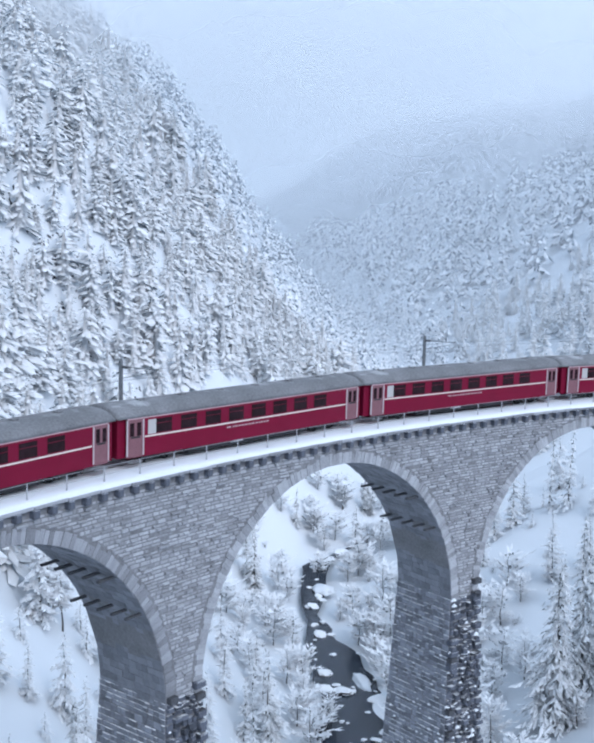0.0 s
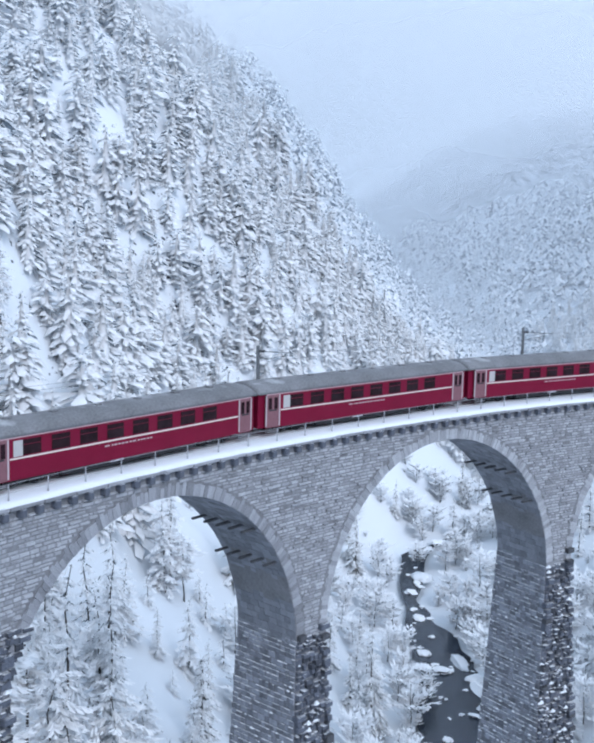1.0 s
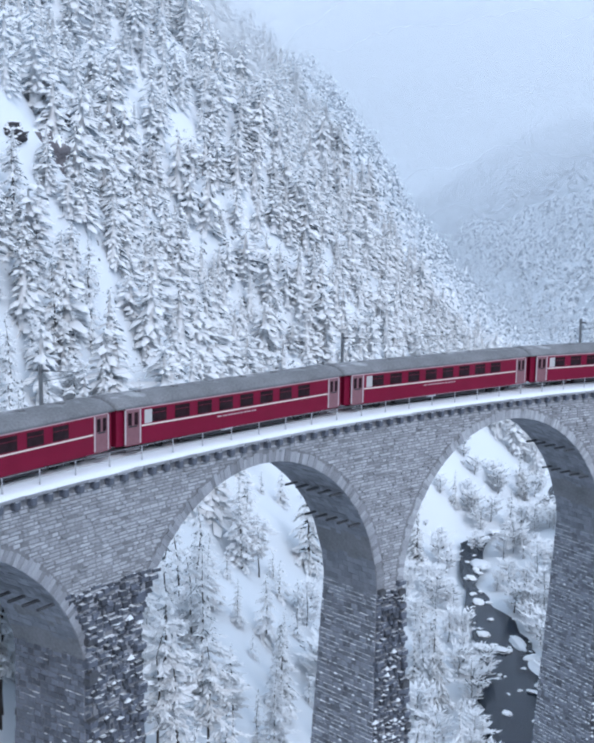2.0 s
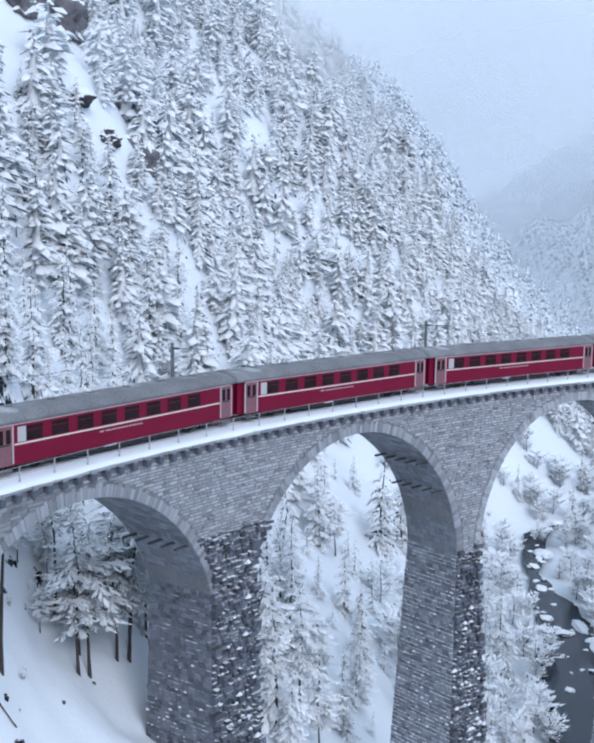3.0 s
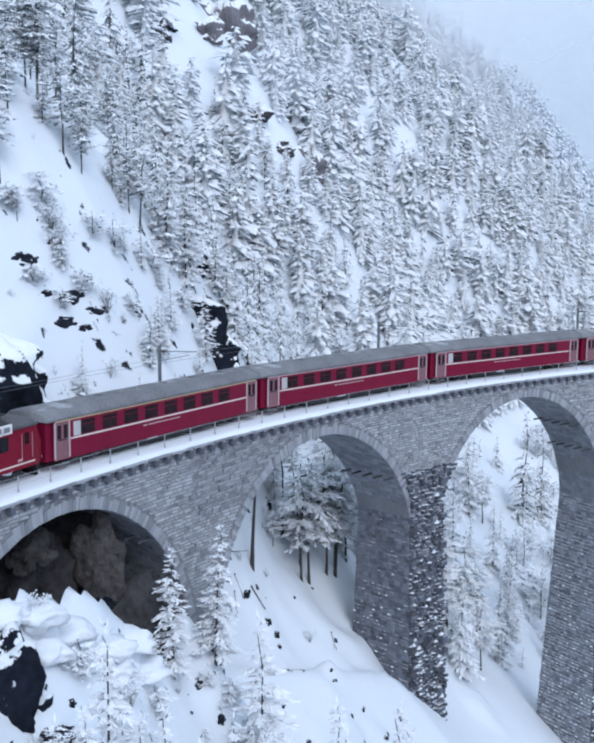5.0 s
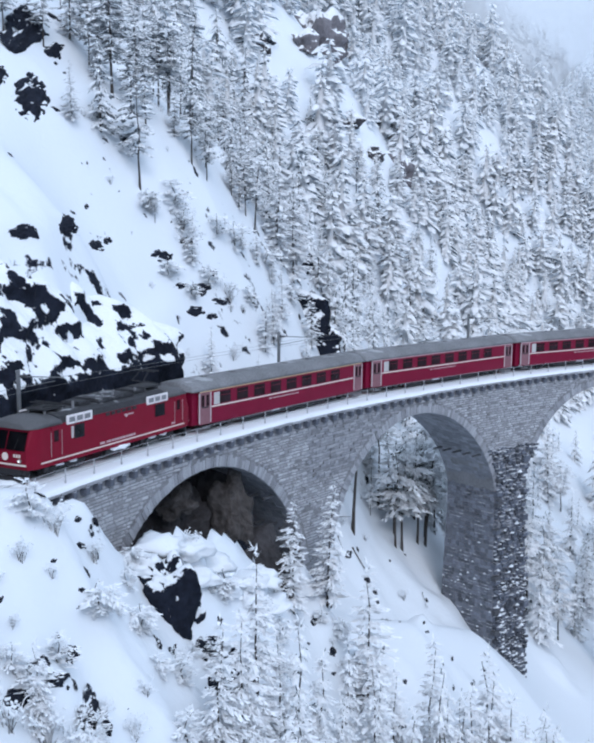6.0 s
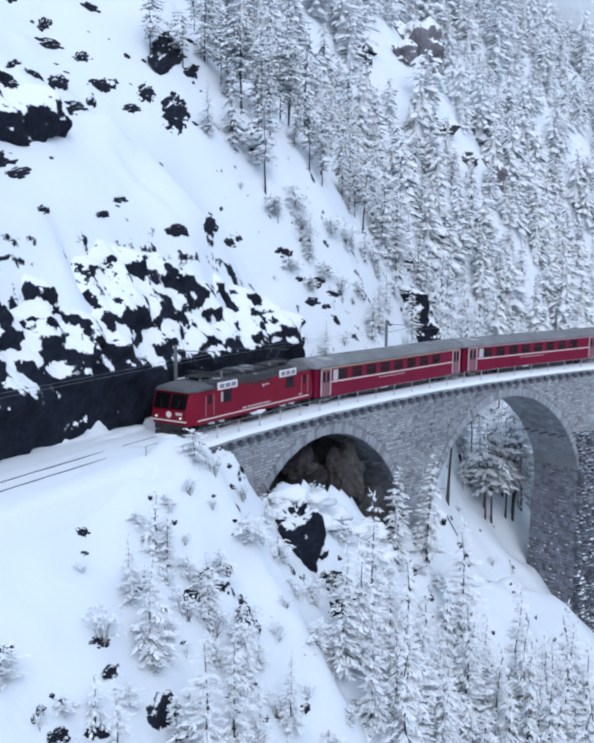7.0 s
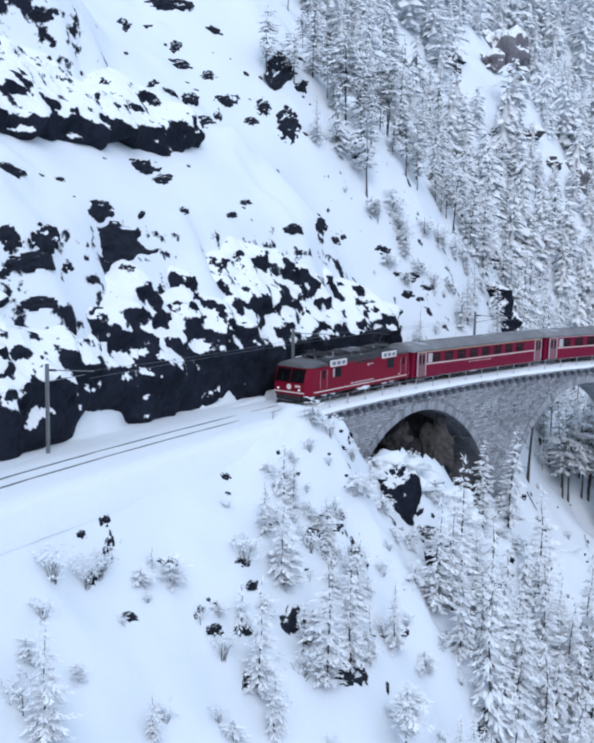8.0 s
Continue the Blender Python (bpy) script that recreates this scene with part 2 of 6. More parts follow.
CREAM = mat("cream_stripe", (0.72, 0.62, 0.56), 0.5, spread=0.1, scale=2.0, fine=20.0, bump=0)
GOLD = mat("yellow_eaves_line", (0.60, 0.42, 0.24), 0.5, spread=0.12, scale=2.0, fine=20.0, bump=0)
ROOF = snow_on(mat("sooty_grey_roof", (0.165, 0.165, 0.172), 0.75, spread=0.5, scale=0.6, fine=10.0, bump=0.2, depth=0.01), 1.10, 0.10, 0.28, 0.5)
LOCO_ROOF = snow_on(mat("dark_loco_roof", (0.026, 0.026, 0.03), 0.85, spread=0.6, scale=1.1, fine=9.0, bump=0.3, depth=0.02), 1.10, 0.08, 0.25, 1.2)
PALE_ROOF = mat("pale_cab_roof", (0.085, 0.083, 0.087), 0.7, spread=0.25, scale=1.2, fine=9.0, bump=0.1)
BLACK = mat("black_undergear", (0.020, 0.020, 0.023), 0.7, spread=0.4, scale=2.0, fine=10.0)
GREYBOX = mat("grey_box", (0.20, 0.20, 0.21), 0.6, spread=0.3, scale=2.0, fine=10.0)
PALE = mat("pale_grey_paint", (0.74, 0.70, 0.70), 0.5, spread=0.12, scale=2.5, fine=14.0, bump=0.05)
DOOR_PAINT = mat("worn_pale_door_paint", (0.20, 0.085, 0.10), 0.5, spread=0.2, scale=2.5, fine=14.0, bump=0.05)
GLASS = mat("dark_window_glass", (0.022, 0.010, 0.013), 0.10, spread=0.7, scale=0.9, fine=3.0, bump=0, gloss=0.14)
SCREEN_GLASS = mat("black_windscreen_glass", (0.010, 0.010, 0.013), 0.12, spread=0.5, scale=0.9, fine=3.0, bump=0, gloss=0.2)
CURTAIN = mat("white_blind_behind_glass", (0.46, 0.44, 0.43), 0.25, spread=0.08, scale=2.0, fine=9.0, bump=0)
CUT_ROCK = snow_on(mat("dark_cutting_rock", (0.014, 0.017, 0.027), 0.9, spread=0.6, scale=0.6, fine=3.0, bump=0.8, depth=0.2, gloss=0.1), 0.43, 0.035, 1.4, 1.15)
BREAK_ROCK = snow_on(mat("dark_broken_rock", (0.018, 0.021, 0.031), 0.9, spread=0.6, scale=1.2, fine=5.0, bump=0.7, depth=0.12, gloss=0.1), 0.96, 0.05, 0.9, 2.2, (0.775, 0.805, 0.835))
# arch rocks: shade put into the dark tone, light into the brown
SHADED_ARCH_ROCK = mat("shaded_arch_rock", (0.036, 0.033, 0.035), 0.9, spread=0.8, scale=0.5, fine=2.6, bump=1.0, depth=0.3)
LIT_BROWN_ROCK = mat("lit_brown_rock", (0.062, 0.054, 0.051), 0.9, spread=0.8, scale=0.7, fine=3.2, bump=1.0, depth=0.3)
# dark rocks added where the mound has dark hollows and clefts
MOUND_ROCK = snow_on(mat("dark_mound_rock", (0.014, 0.017, 0.027), 0.9, spread=0.6, scale=0.8, fine=3.0, bump=0.8, depth=0.2, gloss=0.1), 0.54, 0.04, 1.3, 1.3, (0.775, 0.805, 0.835))
FENCE = mat("pale_galvanised_steel", (0.40, 0.40, 0.42), 0.55, 0.1, spread=0.15, scale=3.0, fine=14.0, bump=0)
STEEL = mat("weathered_steel", (0.20, 0.21, 0.22), 0.6, 0.4, spread=0.3, scale=2.0, fine=14.0, bump=0.1)
LAMP = bpy.data.materials.new("lit_headlamp")
LAMP.use_nodes = True
LAMP.node_tree.nodes["Principled BSDF"].inputs["Emission Color"].default_value = (1.0, 0.93, 0.8, 1)
LAMP.node_tree.nodes["Principled BSDF"].inputs["Emission Strength"].default_value = 0.5


# ---- building helpers ----
def quick(name, verts, faces, material, parent=None, label="", flat=True):
    """One mesh object from plain lists or arrays."""
    me = bpy.data.meshes.new(name)
    me.from_pydata(verts if isinstance(verts, list) else verts.tolist(), [], faces if isinstance(faces, list) else faces.tolist())
    me.materials.append(material)
    if not flat:
        me.polygons.foreach_set("use_smooth", [True] * len(me.polygons))
    ob = new(name, me)
    if parent:
        ob.parent = parent
    return tagged(ob, label)


def part(name, bm, material, parent, label="", smooth_faces=False):
    """Links a bmesh as one mesh object under a thing or a part."""
    bmesh.ops.recalc_face_normals(bm, faces=bm.faces)
    me = bpy.data.meshes.new(name)
    bm.to_mesh(me)
    bm.free()
    me.materials.append(material)
    if smooth_faces:
        me.polygons.foreach_set("use_smooth", [True] * len(me.polygons))
    ob = new(name, me)
    ob.parent = parent
    return tagged(ob, label)


def thing(name, m, label, category, group="", kind=""):
    ob = new(name)
    ob.empty_display_size = 0.3
    ob.matrix_basis = m
    return tagged(ob, label, category, group, kind)


def block(x0, x1, y0, y1, z0, z1, bevel=0.0, bm=None):
    """A box between two corners, its edges rounded off."""
    own = bmesh.new()
    bmesh.ops.create_cube(own, size=1, matrix=Matrix.LocRotScale(((x0 + x1) / 2, (y0 + y1) / 2, (z0 + z1) / 2), None, (x1 - x0, y1 - y0, z1 - z0)))
    if bevel:
        bmesh.ops.bevel(own, geom=own.edges[:], offset=bevel, segments=2, affect="EDGES")
    if bm is None:
        return own
    me = bpy.data.meshes.new("scrap")
    own.to_mesh(me)
    own.free()
    bm.from_mesh(me)
    bpy.data.meshes.remove(me)
    return bm


def rod(a, b, r, bm=None, sides=6, r2=None):
    """A round bar from a to b."""
    bm = bm or bmesh.new()
    a, b = Vector(a), Vector(b)
    m = Matrix.Translation((a + b) / 2) @ (b - a).to_track_quat("Z", "Y").to_matrix().to_4x4()
    bmesh.ops.create_cone(bm, cap_ends=True, segments=sides, radius1=r, radius2=r if r2 is None else r2, depth=(b - a).length, matrix=m)
    return bm

# ---- ground: one sheet of snow and rock out to the hills ----
def steps(*runs):
    return np.concatenate([np.arange(a, b, s) for a, b, s in runs])


gx = steps((-2400, -600, 150), (-600, -300, 30), (-300, -150, 8), (-150, -132, 1.5), (-132, -84, 0.5), (-84, -20, 1.0), (-20, 40, 2.0), (40, 130, 5.0), (130, 500, 15), (500, 2401, 150))
gy = steps((-2400, -300, 150), (-300, -60, 15), (-60, -4, 2.0), (-4, 100, 0.5), (100, 170, 1.0), (170, 330, 2.5), (330, 700, 12), (700, 3001, 100))
GX, GY = np.meshgrid(gx, gy)
GZ = height(GX, GY)
rows_n, cols_n = GX.shape
idx = np.arange(rows_n * cols_n).reshape(rows_n, cols_n)
quads = np.stack([idx[:-1, :-1], idx[:-1, 1:], idx[1:, 1:], idx[1:, :-1]], -1).reshape(-1, 4)
ground = quick("ground", np.stack([GX.ravel(), GY.ravel(), GZ.ravel()], 1), quads, ROCKY_SNOW, flat=False)
tagged(ground, "deep fresh snow over steep rocky valley sides", "ground", kind="structure")

# the river: dark open water with snow-covered stones and shelves of ice
wy = np.arange(-260, 262, 2.0)
half = np.interp(wy, [40, 130, 148, 156, 168, 178, 186, 198, 209, 213, 222, 228, 240, 260], [4, 4.4, 4.2, 4.3, 3.4, 1.9, 1.2, 1.9, 2.4, 0.6, 0.6, 2.8, 4.2, 3.0]) + 0.5 * wave(wy, wy * 0, 3.5, 8)
mid = river_x(wy) + 0.7 * wave(wy, wy * 0 + 3, 5, 9)
bend = np.stack([np.concatenate([mid - half, mid + half]), np.concatenate([wy, wy]), np.full(2 * len(wy), -45.9)], 1)
nw = len(wy)
quick("river_water", bend, [(i, i + 1, nw + i + 1, nw + i) for i in range(nw - 1)], WATER)
tagged(bpy.data.objects["river_water"], "dark open river water between snowy banks", "river", kind="structure")


def lump(rng, sx, sy, sz, rough=0.25, level=2):
    """A boulder: a ball pushed about, flattened below."""
    bm = bmesh.new()
    bmesh.ops.create_icosphere(bm, subdivisions=level, radius=1)
    o = Vector((rng.uniform(-50, 50), rng.uniform(-50, 50), rng.uniform(-50, 50)))
    for v in bm.verts:
        k = 1 + rough * 1.6 * noise.noise(v.co * 1.3 + o) + rough * noise.noise(v.co * 3.1 + o)
        v.co = Vector((v.co.x * sx * k, v.co.y * sy * k, max(v.co.z, -0.5) * sz * k))
    return bm


lumps = random.Random(5)
river_stones = []
for i in range(7):
    bm = lump(lumps, 1.0, 0.8, 0.5, 0.3, 2)
    bmesh.ops.recalc_face_normals(bm, faces=bm.faces)
    me = bpy.data.meshes.new("river_stone")
    bm.to_mesh(me)
    bm.free()
    me.materials.append(snow_on(mat("river_stone_rock", (0.08, 0.08, 0.085), spread=0.4), 0.25, 0.08, 0.25, 1.5) if i == 0 else river_stones[0].materials[0])
    river_stones.append(me)
for i in range(72):
    y = lumps.uniform(118, 235)
    x = float(np.interp(y, wy, mid)) + lumps.uniform(-1.05, 1.05) * float(np.interp(y, wy, half))
    ob = new("river_stone", river_stones[i % 7])
    s = lumps.choice((0.3, 0.4, 0.55, 0.8, 1.2))
    ob.matrix_basis = pose(x, y, -45.85, 0, 0, lumps.uniform(0, 360)) @ Matrix.Diagonal((s, s * 0.9, s * 0.8, 1))
    tagged(ob, "river boulder capped with a cushion of snow", "boulder", "stones in the river")
for x, y, sx, sy in ((-31.4, 162, 0.9, 2.6), (-27.5, 196, 1.6, 2.2)):
    bm = lump(lumps, sx, sy, 0.5, 0.3, 3)
    ob = part("snow_shelf", bm, SNOW, None, smooth_faces=True)
    ob.matrix_basis = pose(x, y, -45.8)
    tagged(ob, "shelf of snow-covered ice in the river", "ice")


def rock_face(name, turn0, turn1, r0, foot, profile, crest, seed, label, calm=0.9):
    """A broken rock wall along the line. profile: heights and how far back the wall leans there; crest: turns and how high the rock shows there; calm: how broken the foot is."""
    top = max(crest[1])
    us, hs = np.arange(0, abs(turn1 - turn0) * r0, 0.22), np.arange(-1.0, top + 2.4, 0.18)
    U, H = np.meshgrid(us, hs)
    sign = 1 if turn1 > turn0 else -1
    PHI = turn0 + sign * U / r0
    A, B = U * 0.8 + H * 0.6, H * 0.8 - U * 0.6
    ragged = wave(U, H, 3.2, seed + 6) * 1.5 + wave(U, H, 1.3, seed + 7) * 1.0
    crest_here = np.maximum(np.interp(PHI * sign, np.array(crest[0]) * sign, crest[1]) + ragged, 0.5)
    back = np.interp(H, *profile) + wave(U, H, 5.5, seed + 2) * 0.5
    rough = calm + (1 - calm) * smooth(H / crest_here + 0.30 * wave(U, H, 4.5, seed + 8) + 0.15 * wave(U, H, 1.7, seed + 9), 0.35, 0.75)  # smooth below where it was blasted, broken above
    back = back + rough * (wave(A, B, 2.1, seed + 5) * 0.60 + wave(B, A, 1.05, seed + 3) * 0.52 + wave(A, B, 0.55, seed + 4) * 0.26)
    back = back + np.maximum(H - crest_here, 0) * 2.2 + np.maximum(1.0 + ragged * 0.9 - H, 0) * (1.5 if calm > 0.5 else 0.4)
    edge = smooth(U, 0, 2) * smooth(us[-1] - U, 0, 2)
    verts = []
    for i in range(U.shape[0]):
        for j in range(U.shape[1]):
            verts.append(on_curve(r0 + back[i, j] + 2.5 * (1 - edge[i, j]), PHI[i, j], foot + H[i, j]))
    n = len(us)
    faces = [(i * n + j, i * n + j + 1, (i + 1) * n + j + 1, (i + 1) * n + j) for i in range(len(hs) - 1) for j in range(n - 1)]
    if sign > 0:
        faces = [f[::-1] for f in faces]
    return tagged(quick(name, verts, faces, CUT_ROCK, None, label, flat=False), category="rock", kind="structure")


rock_face("rock_cutting", -1.095, -2.2, 111.3, 0.0, ((-1, 3.5, 5.5, 9, 12), (0.4, 0.0, 1.2, 2.9, 5.5)), ((-1.10, -1.118, -1.16, -1.25, -1.30, -1.38, -1.44, -2.2), (2.0, 3.8, 7.6, 8.8, 7.2, 6.2, 5.0, 4.5)), 31, "dark rock cutting beside the line, patched with snow", 0.40)
rock_face("rock_band", -1.215, -2.2, 119.4, 15.0, ((-1, 2, 4, 7), (0.6, 0.1, 1.9, 5.2)), ((-1.215, -1.24, -2.2), (1.0, 5.0, 5.6)), 51, "dark rock band high on the snowy slope")
rock_face("rock_corner", -0.905, -0.872, 120.6, -1.0, ((0, 3, 6, 8), (0, 1.0, 2.2, 5.0)), ((-0.905, -0.895, -0.872), (3.0, 6.0, 4.5)), 71, "dark rock corner at the edge of the wood")

# ---- the viaduct ----
SPRING = CROWN - RISE
FOOT = -58.0
viaduct = thing("viaduct", Matrix.Identity(4), "tall curved grey stone railway viaduct with round arches, dusted with snow", "viaduct")


def facing(phi):
    """Turn of the wall's face at phi: x along the line, y into the wall, z up."""
    return Matrix(((math.cos(phi), math.sin(phi), 0), (-math.sin(phi), math.cos(phi), 0), (0, 0, 1))).to_4x4()


BROAD, BROAD_TOP = 2, -5.3      # the broad pier: which one, and where its rough stone begins


def pier_half(z, k=0):
    if k == BROAD:
        return 1.80 + 0.018 * max(BROAD_TOP - z, 0)
    return PITCH * R_NEAR / 2 - RISE + 0.05 * max(SPRING - z, 0)


def batter(z):
    return 0.035 * max(SPRING - z, 0)


# walls over each arch, with the vault below, the deck above
for k in range(6):
    c, n_seg = ARCH_A + PITCH * k, 32
    bm = bmesh.new()
    rings = []
    for i in range(n_seg + 1):
        u = -1 + 2 * i / n_seg
        a = u * PITCH / 2 * R_NEAR
        low = SPRING + 0.03 + (math.sqrt(RISE ** 2 - a * a) if abs(a) < RISE else 0)
        phi = c + u * PITCH / 2
        rings.append([bm.verts.new(on_curve(r, phi, z)) for r, z in ((R_NEAR, low), (R_NEAR, -0.05), (R_NEAR + DECK, -0.05), (R_NEAR + DECK, low))])
    for p, q in zip(rings, rings[1:]):
        for j in range(4):
            bm.faces.new((p[j], p[(j + 1) % 4], q[(j + 1) % 4], q[j]))
    bm.faces.new(rings[0])
    bm.faces.new(rings[-1])
    part("arch_wall", bm, MORTAR, viaduct)
    # vault lining: courses of stones
    rng = random.Random(40 + k)
    verts, faces = [], []
    n_course = 84
    for i in range(n_course):
        t0, t1 = -math.pi / 2 + math.pi * (i + 0.03) / n_course, -math.pi / 2 + math.pi * (i + 0.97) / n_course
        r = R_NEAR + 0.02
        while r < R_NEAR + DECK - 0.02:
            r1 = min(r + rng.uniform(0.3, 0.7), R_NEAR + DECK - 0.01)
            ra = RISE - rng.uniform(0.0, 0.035)
            b = len(verts)
            for t, rad in ((t0, r), (t1, r), (t1, r1 - 0.02), (t0, r1 - 0.02)):
                verts.append(on_curve(rad, c + ra * math.sin(t) / R_NEAR, SPRING + ra * math.cos(t)))
            for t, rad in ((t0, r), (t1, r), (t1, r1 - 0.02), (t0, r1 - 0.02)):
                verts.append(on_curve(rad, c + (RISE + 0.05) * math.sin(t) / R_NEAR, SPRING + (RISE + 0.05) * math.cos(t)))
            faces += [(b, b + 1, b + 2, b + 3), (b, b + 4, b + 5, b + 1), (b + 2, b + 6, b + 7, b + 3), (b + 1, b + 5, b + 6, b + 2), (b + 3, b + 7, b + 4, b)]
            r = r1
    tagged(quick("vault_stonework", verts, faces, BARREL, viaduct, "smooth vault stones with shade in their colour"), kind="stuff")
    # rows of stones left standing out of the vault, that once bore the centring
    for turn in (math.radians(44), math.radians(60)) if k != BROAD - 1 else (math.radians(53),):
        for j in range(5):
            phi, z, rad = c + (RISE - 0.16) * math.sin(turn) / R_NEAR, SPRING + (RISE - 0.16) * math.cos(turn), R_NEAR + 0.35 + j * 0.9
            ob = part("putlog_stone", block(-0.75, 0.25, -0.08, 0.08, -0.055, 0.055, 0.01), DARK_STONE, viaduct)
            ob.matrix_basis = Matrix.Translation(on_curve(rad, phi, z)) @ facing(phi)

# piers
for k in range(7):
    phi = ARCH_A + PITCH * (k - 0.5) + (0.25 / R_NEAR if k == BROAD else 0)
    top_z = BROAD_TOP if k == BROAD else SPRING
    bm = bmesh.new()
    ends = []
    for z in sorted({top_z + 0.6, top_z, SPRING, -30.0, FOOT}, reverse=True):
        h, ba = pier_half(z, k) / R_NEAR, batter(z)
        ends.append([bm.verts.new(on_curve(r, phi + s * h, z)) for r, s in ((R_NEAR - ba, -1), (R_NEAR - ba, 1), (R_NEAR + DECK + ba, 1), (R_NEAR + DECK + ba, -1))])
    for p, q in zip(ends, ends[1:]):
        for j in range(4):
            bm.faces.new((p[j], p[(j + 1) % 4], q[(j + 1) % 4], q[j]))
    bm.faces.new(ends[0])
    bm.faces.new(ends[-1])
    pier = part("pier", bm, MORTAR, viaduct, "tall tapering pier of rough snow-flecked stone")
    rng = random.Random(70 + k)
    verts, faces, side_v, side_f = [], [], [], []

    def knob_stone(corner, proud, verts, faces):
        """A rough stone from its four back corners, pushed out along proud."""
        b = len(verts)
        mid = sum(corner, Vector()) / 4
        verts.extend(corner)
        verts.extend(v + (mid - v) * 0.10 + proud * rng.uniform(0.55, 1.15) for v in corner)
        faces.extend(((b + 4, b + 5, b + 6, b + 7), (b, b + 1, b + 5, b + 4), (b + 1, b + 2, b + 6, b + 5), (b + 2, b + 3, b + 7, b + 6), (b + 3, b, b + 4, b + 7)))

    snow_v, snow_f = [], []

    def snow_pat(place, out_dir, size):
        """A small cushion of snow lying on a ledge."""
        b = len(snow_v)
        up = Vector((0, 0, 1))
        sideways = out_dir.cross(up)
        for i in range(6):
            a = 6.283 * i / 6
            snow_v.append(place + (sideways * math.cos(a) * rng.uniform(0.7, 1.3) + out_dir * math.sin(a) * 0.6) * size - up * size * 0.25)
        snow_v.append(place + up * size * rng.uniform(0.5, 0.8) + out_dir * size * 0.15)
        snow_f.extend((b + i, b + (i + 1) % 6, b + 6) for i in range(6))

    floor_z = float(height(*on_curve(R_NEAR + 2, phi)[:2])) - grade(phi) - 4
    z = top_z + 0.2
    while z > max(floor_z, -52):
        dz = rng.uniform(0.22, 0.38)
        z0 = z - dz
        h, ba = pier_half(z0, k) / R_NEAR, batter(z0)
        out = facing(phi).to_3x3() @ Vector((0, -1, 0))
        side = facing(phi).to_3x3() @ Vector((-1, 0, 0))
        # where the wall still narrows to the pier, the rough stone covers it too
        wall = (PITCH * R_NEAR / 2 - math.sqrt(max(RISE ** 2 - max(z0 - SPRING, 0) ** 2, 0))) / R_NEAR
        reach = max(h, wall - 0.05 / R_NEAR) if k == BROAD else h
        a = -reach
        while a < reach - 0.001:
            b2 = min(a + rng.uniform(0.2, 0.5) / R_NEAR, reach)
            if reach - b2 < 0.25 / R_NEAR:
                b2 = reach
            r = R_NEAR - ba
            g = 0.02 / R_NEAR
            lift = rng.uniform(-0.10, 0.10)
            knob_stone([on_curve(r, phi + p, q + lift) for p, q in ((a + g, z0 + 0.03), (b2 - g, z0 + 0.03), (b2 - g, z - 0.02), (a + g, z - 0.02))], out * rng.choice((0.03, 0.07, 0.12, 0.22, 0.3)), verts, faces)
            if rng.random() < (0.05 if k == BROAD else 0.14) + 0.02 * (top_z - z0):
                snow_pat(on_curve(r, phi + (a + b2) / 2, z) + out * 0.07, out, rng.choice((0.06, 0.10, 0.16, 0.26)))
            a = b2
        r = R_NEAR - ba
        while r < R_NEAR + DECK + ba:
            r1 = min(r + rng.uniform(0.22, 0.6), R_NEAR + DECK + ba)
            knob_stone([on_curve(p, phi - h, q) for p, q in ((r + 0.015, z0 + 0.02), (r1 - 0.015, z0 + 0.02), (r1 - 0.015, z - 0.01), (r + 0.015, z - 0.01))], side * rng.choice((0.02, 0.03, 0.05, 0.08)), side_v, side_f)
            if rng.random() < max(0.02 + 0.014 * (SPRING - z0), 0.0):
                snow_pat(on_curve((r + r1) / 2, phi - h, z) + side * 0.04, side, rng.uniform(0.06, 0.16))
            r = r1
        z = z0
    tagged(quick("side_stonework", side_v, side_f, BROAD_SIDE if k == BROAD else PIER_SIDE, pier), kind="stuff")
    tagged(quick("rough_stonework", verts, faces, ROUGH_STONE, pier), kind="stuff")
    tagged(quick("ledge_snow", snow_v, snow_f, SNOW, pier), kind="stuff")
    for j in range(26):
        z = rng.uniform(top_z - 14, top_z + (0 if k == BROAD else 1.5))
        r = R_NEAR - batter(z) - 0.1
        a = phi + rng.choice((-1, 1)) * (pier_half(z, k) - 0.25) / R_NEAR
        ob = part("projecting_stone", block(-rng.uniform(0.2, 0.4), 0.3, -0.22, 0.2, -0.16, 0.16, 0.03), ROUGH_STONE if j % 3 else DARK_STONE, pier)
        ob.matrix_basis = Matrix.Translation(on_curve(r, a, z)) @ facing(a)

# deck edge: coping stones on corbels
LEFT_S, RIGHT_S = BRIDGE_END * R_NEAR, -0.02 * R_NEAR
coping_me, corbel_me = bpy.data.meshes.new("coping_stone"), bpy.data.meshes.new("corbel")
for me, bm in ((coping_me, block(-0.885, 0.885, -0.30, 0.35, -0.17, 0.02, 0.03)), (corbel_me, block(-0.16, 0.16, -0.30, 0.1, -0.54, -0.18, 0.03))):
    bm.to_mesh(me)
    bm.free()
    # corbels in dark stone: the shade under the coping is in their colour
    me.materials.append(STONE_PIECE if me == coping_me else ROUGH_STONE)
for name, me, gap in (("coping_stone", coping_me, 1.8), ("corbel", corbel_me, 0.93)):
    s = LEFT_S + 0.5
    while s < RIGHT_S:
        ob = new(name, me)
        ob.parent = viaduct
        ob.matrix_basis = Matrix.Translation(on_curve(R_NEAR, s / R_NEAR)) @ facing(s / R_NEAR)
        s += gap

